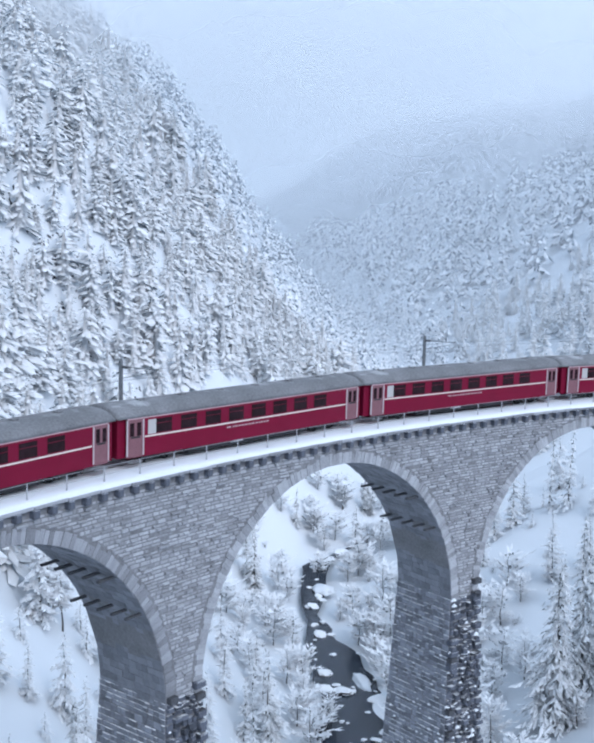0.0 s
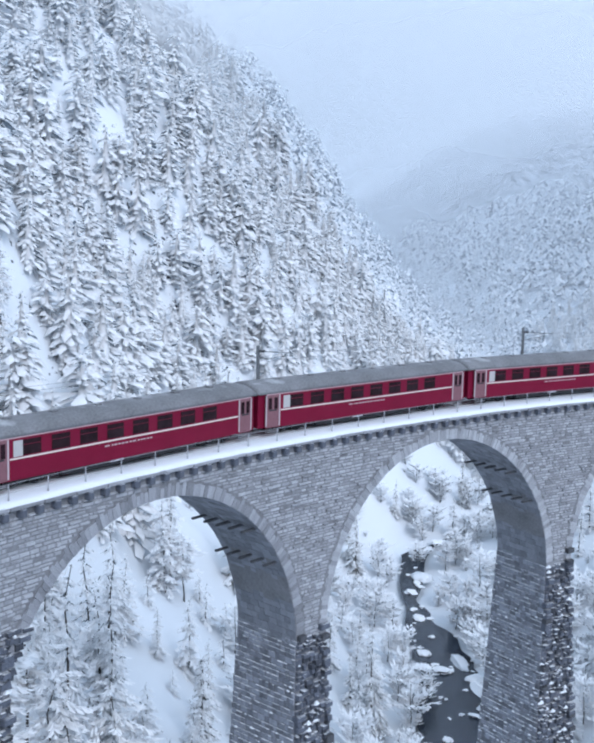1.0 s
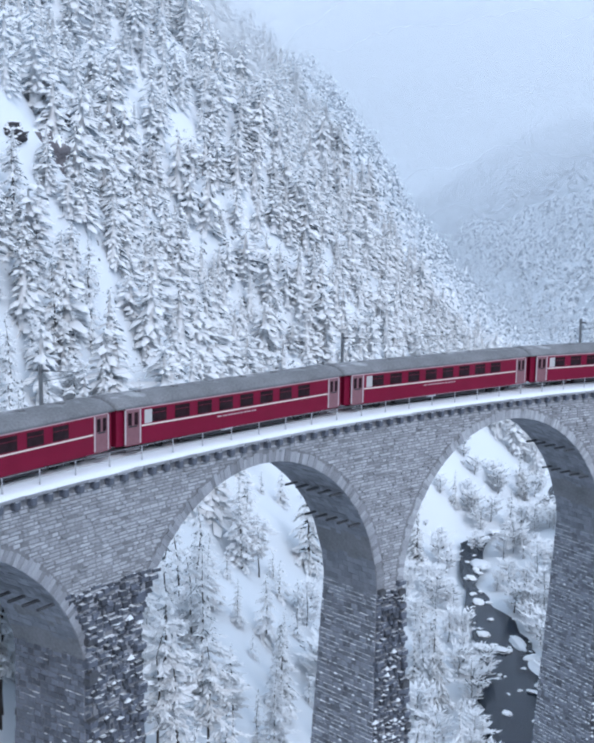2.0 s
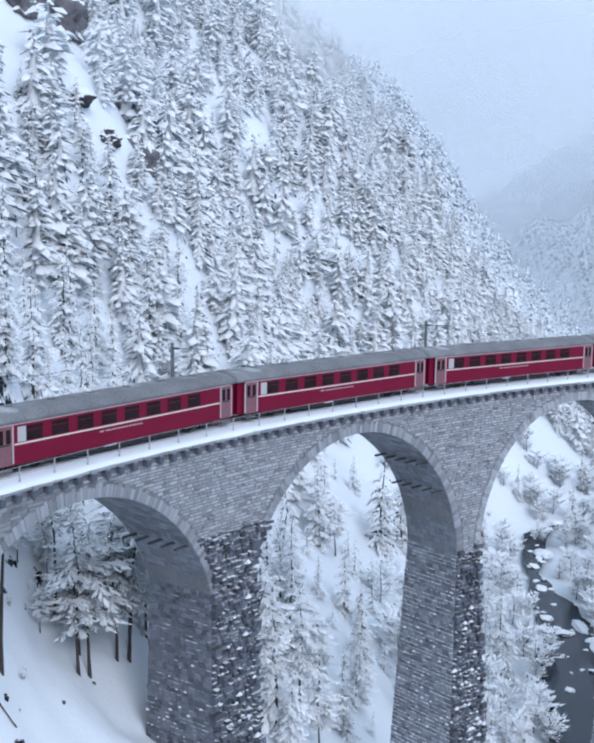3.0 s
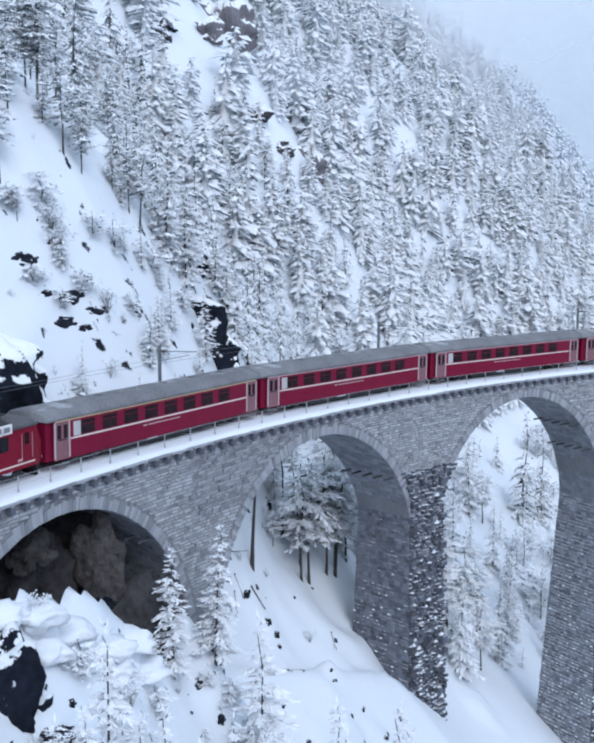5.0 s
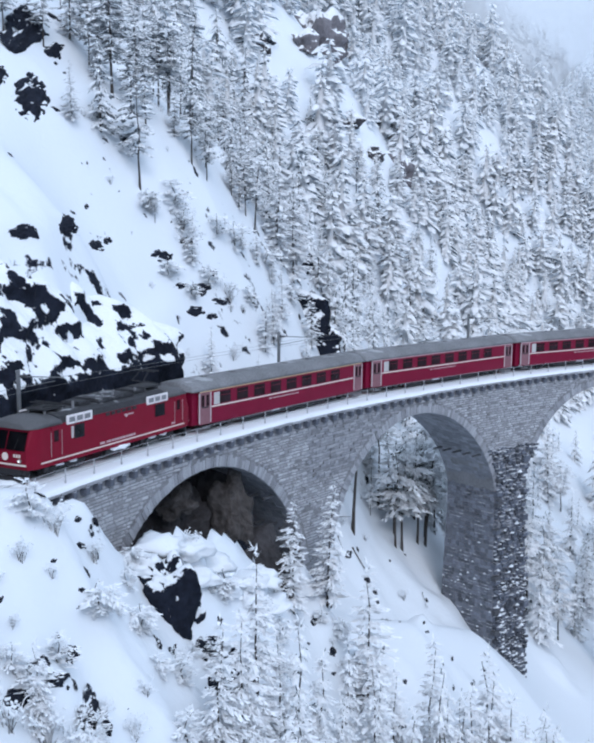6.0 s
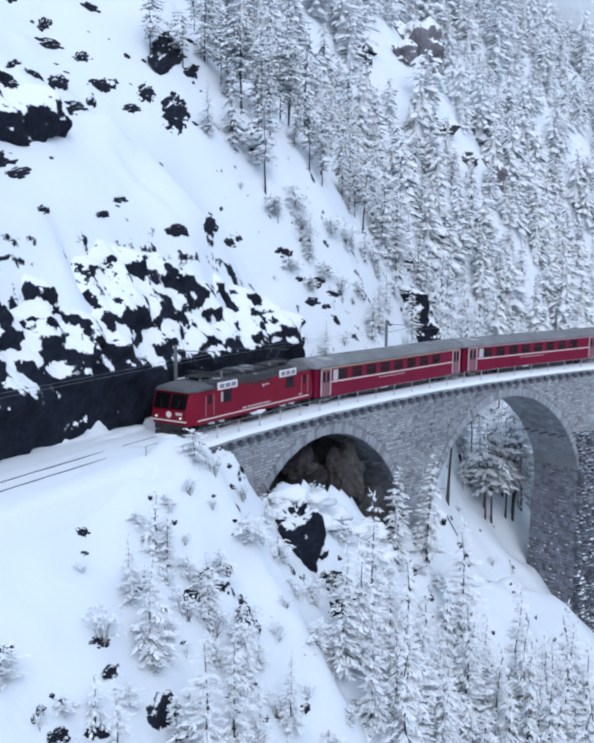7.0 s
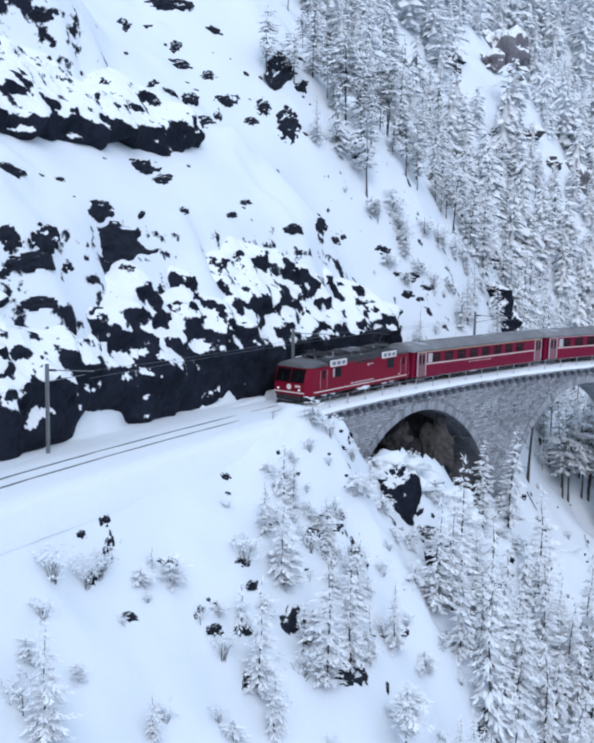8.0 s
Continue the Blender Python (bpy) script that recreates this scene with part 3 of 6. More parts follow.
# arch rings on the seen face: one stone after the other
ring_me = bpy.data.meshes.new("voussoir")
bm = block(-0.5, 0.5, -0.5, 0.5, -0.5, 0.5, 0.0)
bmesh.ops.bevel(bm, geom=[e for e in bm.edges if all(v.co.y < 0 for v in e.verts)], offset=0.018, segments=1, affect="EDGES")
bm.to_mesh(ring_me)
bm.free()
ring_me.materials.append(STONE_PIECE)
ring_rng = random.Random(9)
ring_v, ring_f = [], []
for k in range(6):
    c, n_ring = ARCH_A + PITCH * k, 128
    for i in range(n_ring):
        t = -math.pi / 2 + math.pi * (i + 0.5) / n_ring
        deep, wide = ring_rng.uniform(0.46, 0.68), math.pi * (RISE + 0.3) / n_ring - 0.01
        ra = RISE + deep / 2
        phi = c + ra * math.sin(t) / R_NEAR
        m = Matrix.Translation(on_curve(R_NEAR, phi, SPRING + ra * math.cos(t))) @ facing(phi) @ Matrix.Rotation(t, 4, "Y") @ Matrix.Diagonal((wide, ring_rng.uniform(0.05, 0.16), deep, 1))
        if k < 3:
            ob = new("voussoir", ring_me)
            ob.parent = viaduct
            ob.matrix_basis = m
        else:
            ring_f.extend(tuple(len(ring_v) + i for i in p.vertices) for p in ring_me.polygons)
            ring_v.extend(m @ v.co for v in ring_me.vertices)

tagged(quick("ring_stonework", ring_v, ring_f, MASONRY, viaduct), kind="stuff")

# coursed rubble of the walls between the rings: nearest stretch stone by stone, the rest joined
rng = random.Random(21)
verts, faces, single = [], [], []
z = -0.50
while z > SPRING - 0.3:
    dz = rng.uniform(0.14, 0.22)
    zc = z - dz / 2
    w = math.sqrt(max((RISE + 0.68) ** 2 - (max(zc, SPRING) - SPRING) ** 2, 0.0))
    if zc > SPRING + RISE + 0.68:
        spans = [(LEFT_S, RIGHT_S)]
    else:
        edges = [LEFT_S] + [v for k in range(6) for v in ((ARCH_A + PITCH * k) * R_NEAR - w, (ARCH_A + PITCH * k) * R_NEAR + w)] + [RIGHT_S]
        spans = [(edges[i], edges[i + 1]) for i in range(0, len(edges), 2)]
    for a, b2 in spans:
        s = a
        while s < b2 - 0.08:
            s1 = s + rng.uniform(0.22, 0.72)
            s1 = b2 if b2 - s1 < 0.2 else s1
            proud = rng.choice((0.012, 0.018, 0.025, 0.035, 0.05, 0.11))
            if -114.5 < s < -102.5 and len(single) < 300:
                single.append((s, s1, zc, dz, proud))
            elif rng.random() > 0.025:
                n0 = len(verts)
                for e, rad in ((0.015, R_NEAR + 0.01), (0.045, R_NEAR - proud)):
                    for p, q in ((s + e, z - dz + e), (s1 - e, z - dz + e), (s1 - e, z - e), (s + e, z - e)):
                        verts.append(on_curve(rad, p / R_NEAR, q))
                faces += [(n0 + 4, n0 + 5, n0 + 6, n0 + 7), (n0, n0 + 1, n0 + 5, n0 + 4), (n0 + 1, n0 + 2, n0 + 6, n0 + 5), (n0 + 2, n0 + 3, n0 + 7, n0 + 6), (n0 + 3, n0, n0 + 4, n0 + 7)]
            s = s1
    z -= dz
tagged(quick("rubble_walling", verts, faces, MASONRY, viaduct), kind="stuff")
for s, s1, zc, dz, proud in single:
    phi = (s + s1) / 2 / R_NEAR
    ob = new("stone", ring_me)
    ob.parent = viaduct
    ob.matrix_basis = Matrix.Translation(on_curve(R_NEAR, phi, zc)) @ facing(phi) @ Matrix.Diagonal((s1 - s - 0.03, proud * 2, dz - 0.03, 1))

# snow along the line, rails in it
verts, faces = [], []
cross = ((-0.30, -0.02), (-0.27, 0.09), (-0.05, 0.17), (0.6, 0.20), (1.3, 0.21), (3.3, 0.21), (4.2, 0.22), (4.6, 0.12), (4.7, -0.12))
turns = np.arange(-2.6, 0.02, 0.012)
jit = random.Random(3)
for phi in turns:
    for dr, z in (cross if phi > -1.312 else ((-1.1, -1.3), (-0.6, -0.12)) + cross[2:]):
        verts.append(on_curve(R_NEAR + dr + (jit.uniform(-0.03, 0.03) if dr < 0 else 0), float(phi), z + jit.uniform(-0.02, 0.02) - (0.03 if phi < -1.316 else 0)))
nc = len(cross)
for i in range(len(turns) - 1):
    faces += [(i * nc + j, i * nc + j + 1, (i + 1) * nc + j + 1, (i + 1) * nc + j) for j in range(nc - 1)]
tagged(quick("line_snow", verts, faces, SNOW, None, "smooth deep snow over the deck and the single track", flat=False), category="snow", kind="structure")
track = thing("railway_track", Matrix.Identity(4), "single narrow gauge railway track sunk in snow", "track", kind="structure")
for off in (-0.52, 0.52):
    verts = []
    for phi in turns:
        verts += [on_curve(R_TRACK + off + d, float(phi), z) for d, z in ((-0.03, 0.12), (-0.03, 0.225), (0.03, 0.225), (0.03, 0.12))]
    quick("rail", verts, [(i * 4 + j, i * 4 + j + 1, i * 4 + j + 5, i * 4 + j + 4) for i in range(len(turns) - 1) for j in range(3)], STEEL, track)

railing = thing("railing", Matrix.Identity(4), "thin grey steel railing along the snowy deck edge", "railing")
post_me = bpy.data.meshes.new("post")
bm = block(-0.022, 0.022, -0.022, 0.022, 0.0, 0.84, 0.004)
block(-0.03, 0.03, -0.03, 0.03, 0.0, 0.28, 0.004, bm)
bm.to_mesh(post_me)
bm.free()
post_me.materials.append(FENCE)
s = LEFT_S - 2.2
posts = []
while s < RIGHT_S:
    ob = new("post", post_me)
    ob.parent = railing
    ob.matrix_basis = Matrix.Translation(on_curve(R_NEAR + 0.12, s / R_NEAR)) @ facing(s / R_NEAR)
    posts.append(s / R_NEAR)
    s += 2.1
for z in (0.83, 0.48):
    verts = [on_curve(R_NEAR + 0.12 + 0.011 * math.cos(1.2566 * j), p, z + 0.011 * math.sin(1.2566 * j)) for p in posts for j in range(5)]
    quick("handrail", verts, [(i * 5 + j, i * 5 + (j + 1) % 5, i * 5 + 5 + (j + 1) % 5, i * 5 + 5 + j) for i in range(len(posts) - 1) for j in range(5)], FENCE, railing)

# masts of the overhead line, one to a pier, on the far edge of the deck
mast = thing("catenary_mast", Matrix.Identity(4), "dark steel catenary mast with a bracket over the track", "mast", "masts along the line")
bm = block(-0.075, 0.075, -0.075, 0.075, -0.6, 4.45, 0.01)
part("mast_post", bm, STEEL, mast)
part("bracket_tube", rod((0, 0.0, 4.15), (0, -2.6, 4.3), 0.025), STEEL, mast)
part("stay_tube", rod((0, 0.0, 3.6), (0, -2.1, 4.1), 0.018), STEEL, mast)
part("insulator", rod((0, -0.12, 4.16), (0, -0.5, 4.18), 0.06, sides=8), DARK_STONE, mast)
part("footing", block(-0.3, 0.3, -0.25, 0.25, -0.9, 0.1, 0.04), MORTAR, mast)
mast_turns = (-1.247, -1.045, -0.855, -0.65, -0.442, -0.237)
mast.matrix_basis = Matrix.Translation(on_curve(R_NEAR + DECK + 0.15, mast_turns[0])) @ facing(mast_turns[0])
for phi in mast_turns[1:] + (-1.45,):
    copy_thing(mast, Matrix.Translation(on_curve(R_NEAR + DECK + 0.15, phi)) @ facing(phi))
wire = thing("overhead_wire", Matrix.Identity(4), "thin snow-rimed overhead wires above the track", "wire")
for name, z, sag in (("contact_wire", 3.95, 0.0), ("carrier_wire", 4.3, 0.2)):
    verts = []
    for p, q in zip((-1.45,) + mast_turns, mast_turns):
        for i in range(4):
            u = i / 4
            verts += [on_curve(R_TRACK + 0.008 * math.cos(2.0944 * j), p + (q - p) * u, z - sag * 4 * u * (1 - u) + 0.008 * math.sin(2.0944 * j)) for j in range(3)]
    quick(name, verts, [(i * 3 + j, i * 3 + (j + 1) % 3, i * 3 + 3 + (j + 1) % 3, i * 3 + 3 + j) for i in range(len(verts) // 3 - 1) for j in range(3)], STEEL, wire)

# ---- the train: an electric engine and its coaches ----
def stand(s0, s1):
    """The pose of a vehicle whose ends stand at s0 and s1 along the line: x ahead, y to the inside of the curve."""
    a, b = on_curve(R_TRACK, s0 / R_TRACK, 0.22), on_curve(R_TRACK, s1 / R_TRACK, 0.22)
    x = (a - b).normalized()
    y = Vector((0, 0, 1)).cross(x).normalized()
    z = x.cross(y)
    return Matrix.Translation((a + b) / 2) @ Matrix((x, y, z)).transposed().to_4x4()


def hull(stations, outline, end_shape):
    """A body drawn along x: an outline of (y, z) at each station, its ends shaped by end_shape(x, y, z)."""
    bm = bmesh.new()
    rings = [[bm.verts.new(end_shape(x, y, z)) for y, z in outline] for x in stations]
    n = len(outline)
    for p, q in zip(rings, rings[1:]):
        for j in range(n):
            bm.faces.new((p[j], p[(j + 1) % n], q[(j + 1) % n], q[j]))
    bm.faces.new(rings[0])
    bm.faces.new(rings[-1])
    return bm


def wheelset(parent, x, r=0.36):
    """Two wheels on an axle."""
    axle = part("axle", rod((x, -0.6, r), (x, 0.6, r), 0.07), BLACK, parent)
    for y in (-0.56, 0.56):
        part("wheel", rod((x, y - 0.06, r), (x, y + 0.06, r), r, sides=18), BLACK, axle)


def bogie(parent, x, length, wheel_r=0.36):
    frame_ob = part("bogie", block(x - length / 2, x + length / 2, -0.85, 0.85, 0.28, 0.55, 0.04), BLACK, parent)
    for y in (-0.95, 0.95):
        bm = block(x - length / 2, x + length / 2, y - 0.06, y + 0.06, 0.30, 0.50, 0.02)
        for dx in (-0.33, 0.33):
            block(x + dx * length - 0.16, x + dx * length + 0.16, y - 0.09, y + 0.09, 0.18, 0.48, 0.02, bm)
        part("side_frame", bm, BLACK, frame_ob)
        for dx in (-0.16, 0.16):
            part("snow_clump", lump(random.Random(int(x * 10 + y * 7 + dx * 100)), 0.3, 0.12, 0.13, 0.4, 2), SNOW, frame_ob).location = (x + dx * length, y + 0.03 * (1 if y > 0 else -1), 0.50)
    for dx in (-0.33, 0.33):
        wheelset(frame_ob, x + dx * length, wheel_r)


def bars(parent, name, x0, x1, y, z, size, material, spell):
    """Writing too small to read: a row of short upright bars."""
    bm = bmesh.new()
    x = x0
    for w in spell:
        block(x, x + w * 0.7 * (1 if x1 > x0 else -1), y - 0.008, y + 0.008, z, z + size, 0, bm)
        x += w * (1 if x1 > x0 else -1)
    part(name, bm, material, parent, "pale lettering")


HALF_W = 1.32
ENGINE_L = 12.7
# the train's place along the line
HEAD = -1.283 * R_TRACK


def engine(m):
    loco = thing("electric_locomotive", m, "red electric locomotive with a dark roof, snow on its running gear", "locomotive")
    h = ENGINE_L / 2
    outline = [(-HALF_W, 0.62), (-HALF_W, 0.86), (-HALF_W, 1.5), (-HALF_W + 0.02, 2.36), (HALF_W - 0.02, 2.36), (HALF_W, 1.5), (HALF_W, 0.86), (HALF_W, 0.62)]

    def nose(x, y, z):
        k = max(0.0, abs(x) - (h - 0.75)) / 0.75
        lean = max(0.0, z - 1.40) * 0.36 + max(0.0, 0.95 - z) * 0.35
        return (math.copysign(abs(x) - lean * k, x), y * (1 - 0.16 * k * k), z)
    stations = [-h, -h + 0.25, -h + 0.5, -h + 0.75, -3, 0, 3, h - 0.75, h - 0.5, h - 0.25, h]
    body = part("body", hull(stations, outline, nose), LOCO_RED, loco, "bright red painted steel body")
    # front centre crease of the cab: a shallow raised panel
    for s in (-1, 1):
        roof_outline = [(-HALF_W - 0.03, 2.34), (-1.22, 2.52), (-0.75, 2.68), (0, 2.74), (0.75, 2.68), (1.22, 2.52), (HALF_W + 0.03, 2.34)]
        xs = [s * (h - 2.2), s * (h - 1.2), s * (h - 0.6), s * (h - 0.32), s * (h - 0.18)]
        part("cab_roof", hull(xs, roof_outline, lambda x, y, z: (x, y * (1 - 0.20 * (max(0, abs(x) - (h - 0.8)) / 0.6) ** 2), z - 0.16 * (max(0, abs(x) - (h - 1.1)) / 0.9) ** 2 if z > 2.4 else z)), PALE_ROOF, loco, "pale rounded cab roof", True)
    mid_outline = [(-HALF_W + 0.02, 2.34), (-1.12, 2.62), (-0.7, 2.72), (0.7, 2.72), (1.12, 2.62), (HALF_W - 0.02, 2.34)]
    part("roof", hull([-(h - 2.15), -1.5, 1.5, h - 2.15], mid_outline, lambda x, y, z: (x, y, z)), LOCO_ROOF, loco, "sooty dark equipment roof")
    for x0, x1, w in ((-1.9, 0.9, 0.8), (1.1, 2.0, 0.55), (-3.2, -2.2, 0.6)):
        box_ob = part("roof_box", block(x0, x1, -w, w, 2.70, 2.86, 0.04), LOCO_ROOF, loco)
        part("lid", block(x0 + 0.1, x1 - 0.1, -w + 0.1, w - 0.1, 2.85, 2.90, 0.02), LOCO_ROOF, box_ob)
    for x in (-0.6, 0.2, 2.4, -2.4):
        part("insulator", rod((x, 0.5, 2.70), (x, 0.5, 3.02), 0.06, sides=8), GREYBOX, loco)
    # pantographs: the rear one raised to the wire, the front one folded
    for x, up in ((-3.9, True), (3.7, False)):
        pan = part("pantograph", block(x - 0.75, x + 0.75, -0.55, 0.55, 2.86, 2.92, 0.01), BLACK, loco, "raised dark pantograph" if up else "folded dark pantograph")
        knee, head = (3.2, 3.66) if up else (3.0, 3.08)
        for y in (-0.42, 0.42):
            part("lower_arm", rod((x - 0.6, y, 2.95), (x + 0.55, y * 0.8, knee), 0.03), BLACK, pan)
            part("upper_arm", rod((x + 0.55, y * 0.8, knee), (x - 0.1, y * 0.6, head), 0.022), BLACK, pan)
        for dx in (-0.22, 0.12):
            part("contact_strip", rod((x + dx, -0.75, head), (x + dx, 0.75, head), 0.035), BLACK, pan)
        for y in (-0.45, 0.45):
            for dx in (-0.6, 0.6):
                part("insulator", rod((x + dx, y, 2.70), (x + dx, y, 2.88), 0.06, sides=8), GREYBOX, pan)
    for s in (-1, 1):
        y = s * (HALF_W + 0.005)
        # framed air grilles along the eaves, at both ends
        for xa in (h - 2.55, -h + 4.05):
            for j in range(3):
                x1 = xa - j * 0.55
                grille = part("roof_grille", block(x1 - 0.62, x1 + 0.06, y - 0.05, y + 0.03, 2.24, 2.64, 0.01), PALE, loco, "pale framed roof grille")
                part("mesh", block(x1 - 0.46, x1 - 0.07, y - 0.06, y + 0.04, 2.33, 2.55, 0), GREYBOX, grille)
        for j in range(6):
            part("air_slot", block(-1.35 + j * 0.42, -1.06 + j * 0.42, y - 0.015, y + 0.015, 2.20, 2.34, 0), BLACK, loco)
        part("waist_line", block(-h + 0.8, h - 0.75, y - 0.012, y + 0.012, 0.80, 0.86, 0), CREAM, loco, "thin white line along the sill")
        for xw, w in ((h - 3.35, 0.72), (-h + 3.0, 0.85)):
            pane = part("side_window", block(xw - w / 2, xw + w / 2, y - 0.012, y + 0.012, 1.54, 2.16, 0.0), SCREEN_GLASS, loco, "dark side window")
            part("frame", block(xw - w / 2 - 0.04, xw + w / 2 + 0.04, y - 0.006, y + 0.006, 1.50, 2.20, 0), LOCO_RED, pane)
        part("window_blind", block(h - 2.98 + 0.03, h - 2.80, y - 0.016, y + 0.016, 1.60, 2.12, 0), CURTAIN, loco, "pale blind beside the window")
        for xd in (h - 1.75, -h + 1.35):
            door = part("cab_door", block(xd - 0.30, xd + 0.30, y - 0.014, y + 0.014, 0.92, 2.28, 0.005), LOCO_RED, loco)
            part("door_window", block(xd - 0.16, xd + 0.16, y - 0.022, y + 0.022, 1.62, 2.12, 0), GLASS, door)
            for dx in (-0.36, 0.36):
                part("handrail", rod((xd + dx, y + 0.03 * s, 1.0), (xd + dx, y + 0.03 * s, 2.1), 0.009, sides=5), PALE_RAIL, door, "pale upright handrail")
        bars(loco, "lettering", s * 1.5, -s * 2, y, 0.94, 0.10, LETTER, (0.5, 0.12, 0.28, 0.2, 0.2, 0.24, 0.2, 0.3, 0.2, 0.12, 0.26, 0.2))
        bars(loco, "small_lettering", -s * 0.4, -s * 1, y, 2.0, 0.07, LETTER, (0.3, 0.1, 0.12, 0.12, 0.12))
        bars(loco, "number_bars", -s * 4.4, -s * 5, y, 0.95, 0.10, LETTER, (0.14, 0.14, 0.14))
        part("shield", block(0.55 * -s - 0.08, 0.55 * -s + 0.08, y - 0.012, y + 0.012, 1.92, 2.08, 0.03), LETTER, loco, "small pale shield")
        part("sand_box", block(-1.0, 0.9, s * 1.05 - 0.15, s * 1.05 + 0.15, 0.26, 0.6, 0.04), BLACK, loco)
        part("snow_clump", lump(random.Random(12), 0.7, 0.16, 0.16, 0.4, 2), SNOW, loco, "snow caked on the underframe").location = (-0.1, s * 1.22, 0.52)
    for e in (1, -1):
        # sloped windscreen in two panes, lamps, crest and buffer beam
        def on_front(y, z, off):
            lean = max(0.0, z - 1.40) * 0.36 + max(0.0, 0.95 - z) * 0.35
            return Vector((e * (h - lean + off), y, z))
        for s in (-1, 1):
            bm = bmesh.new()
            ring = [bm.verts.new(on_front(y, z, 0.012)) for y, z in ((0.025 * s, 1.46), (1.06 * s, 1.46), (1.02 * s, 2.22), (0.025 * s, 2.22))]
            bm.faces.new(ring)
            bmesh.ops.solidify(bm, geom=bm.faces[:], thickness=0.02)
            screen = part("windscreen", bm, SCREEN_GLASS, loco, "dark sloping windscreen pane")
            part("wiper", rod(on_front(0.5 * s, 1.50, 0.04), on_front(0.62 * s, 1.95, 0.04), 0.012, sides=4), BLACK, screen)
            lamp_ob = part("headlamp", rod(on_front(0.78 * s, 1.02, -0.03), on_front(0.78 * s, 1.02, 0.05), 0.08, sides=12), GREYBOX, loco)
            part("lens", rod(on_front(0.78 * s, 1.02, 0.04), on_front(0.78 * s, 1.02, 0.065), 0.055, sides=12), LAMP if e == 1 else GLASS, lamp_ob, "lit headlamp lens" if e == 1 else "")
            part("buffer", rod(on_front(0.7 * s, 0.5, -0.25), on_front(0.7 * s, 0.5, 0.12), 0.13, sides=10), BLACK, loco)
        for j in range(3):
            part("number_bar", block(e * (h + 0.004) - 0.008, e * (h + 0.004) + 0.008, 0.46 + j * 0.14, 0.55 + j * 0.14, 1.16, 1.30, 0), CREAM, loco)
        bm = bmesh.new()
        bmesh.ops.create_cone(bm, cap_ends=True, segments=20, radius1=0.17, radius2=0.17, depth=0.02, matrix=Matrix.Translation((e * (h + 0.01), 0, 1.16)) @ Matrix.Rotation(math.pi / 2, 4, "Y"))
        part("crest", bm, CREAM, loco, "round pale crest")
        part("waist_front", block(e * (h - 0.05) - 0.05, e * (h - 0.05) + 0.05, -1.1, 1.1, 0.80, 0.86, 0), CREAM, loco)
        part("top_lamp", rod((e * (h - 0.55), 0, 2.42), (e * (h - 0.35), 0, 2.40), 0.10, sides=10), PALE, loco)
        part("buffer_beam", block(e * (h - 0.25) - 0.12, e * (h - 0.25) + 0.12, -1.05, 1.05, 0.30, 0.66, 0.04), BLACK, loco)
        plough = part("snow_plough", block(e * (h - 0.12) - 0.10, e * (h - 0.12) + 0.10, -0.95, 0.95, -0.02, 0.28, 0.05), BLACK, loco, "black snow plough caked with snow")
        part("snow_clump", lump(random.Random(31 + e), 0.3, 0.8, 0.15, 0.4, 2), SNOW, plough).location = (e * (h + 0.05), 0.1, 0.0)
        bogie(loco, e * 3.6, 2.9, 0.42)
    return loco


engine(stand(HEAD, HEAD + ENGINE_L))

COACH_L, COACH_STEP = 17.05, 17.42
COACH_HALF = 1.30


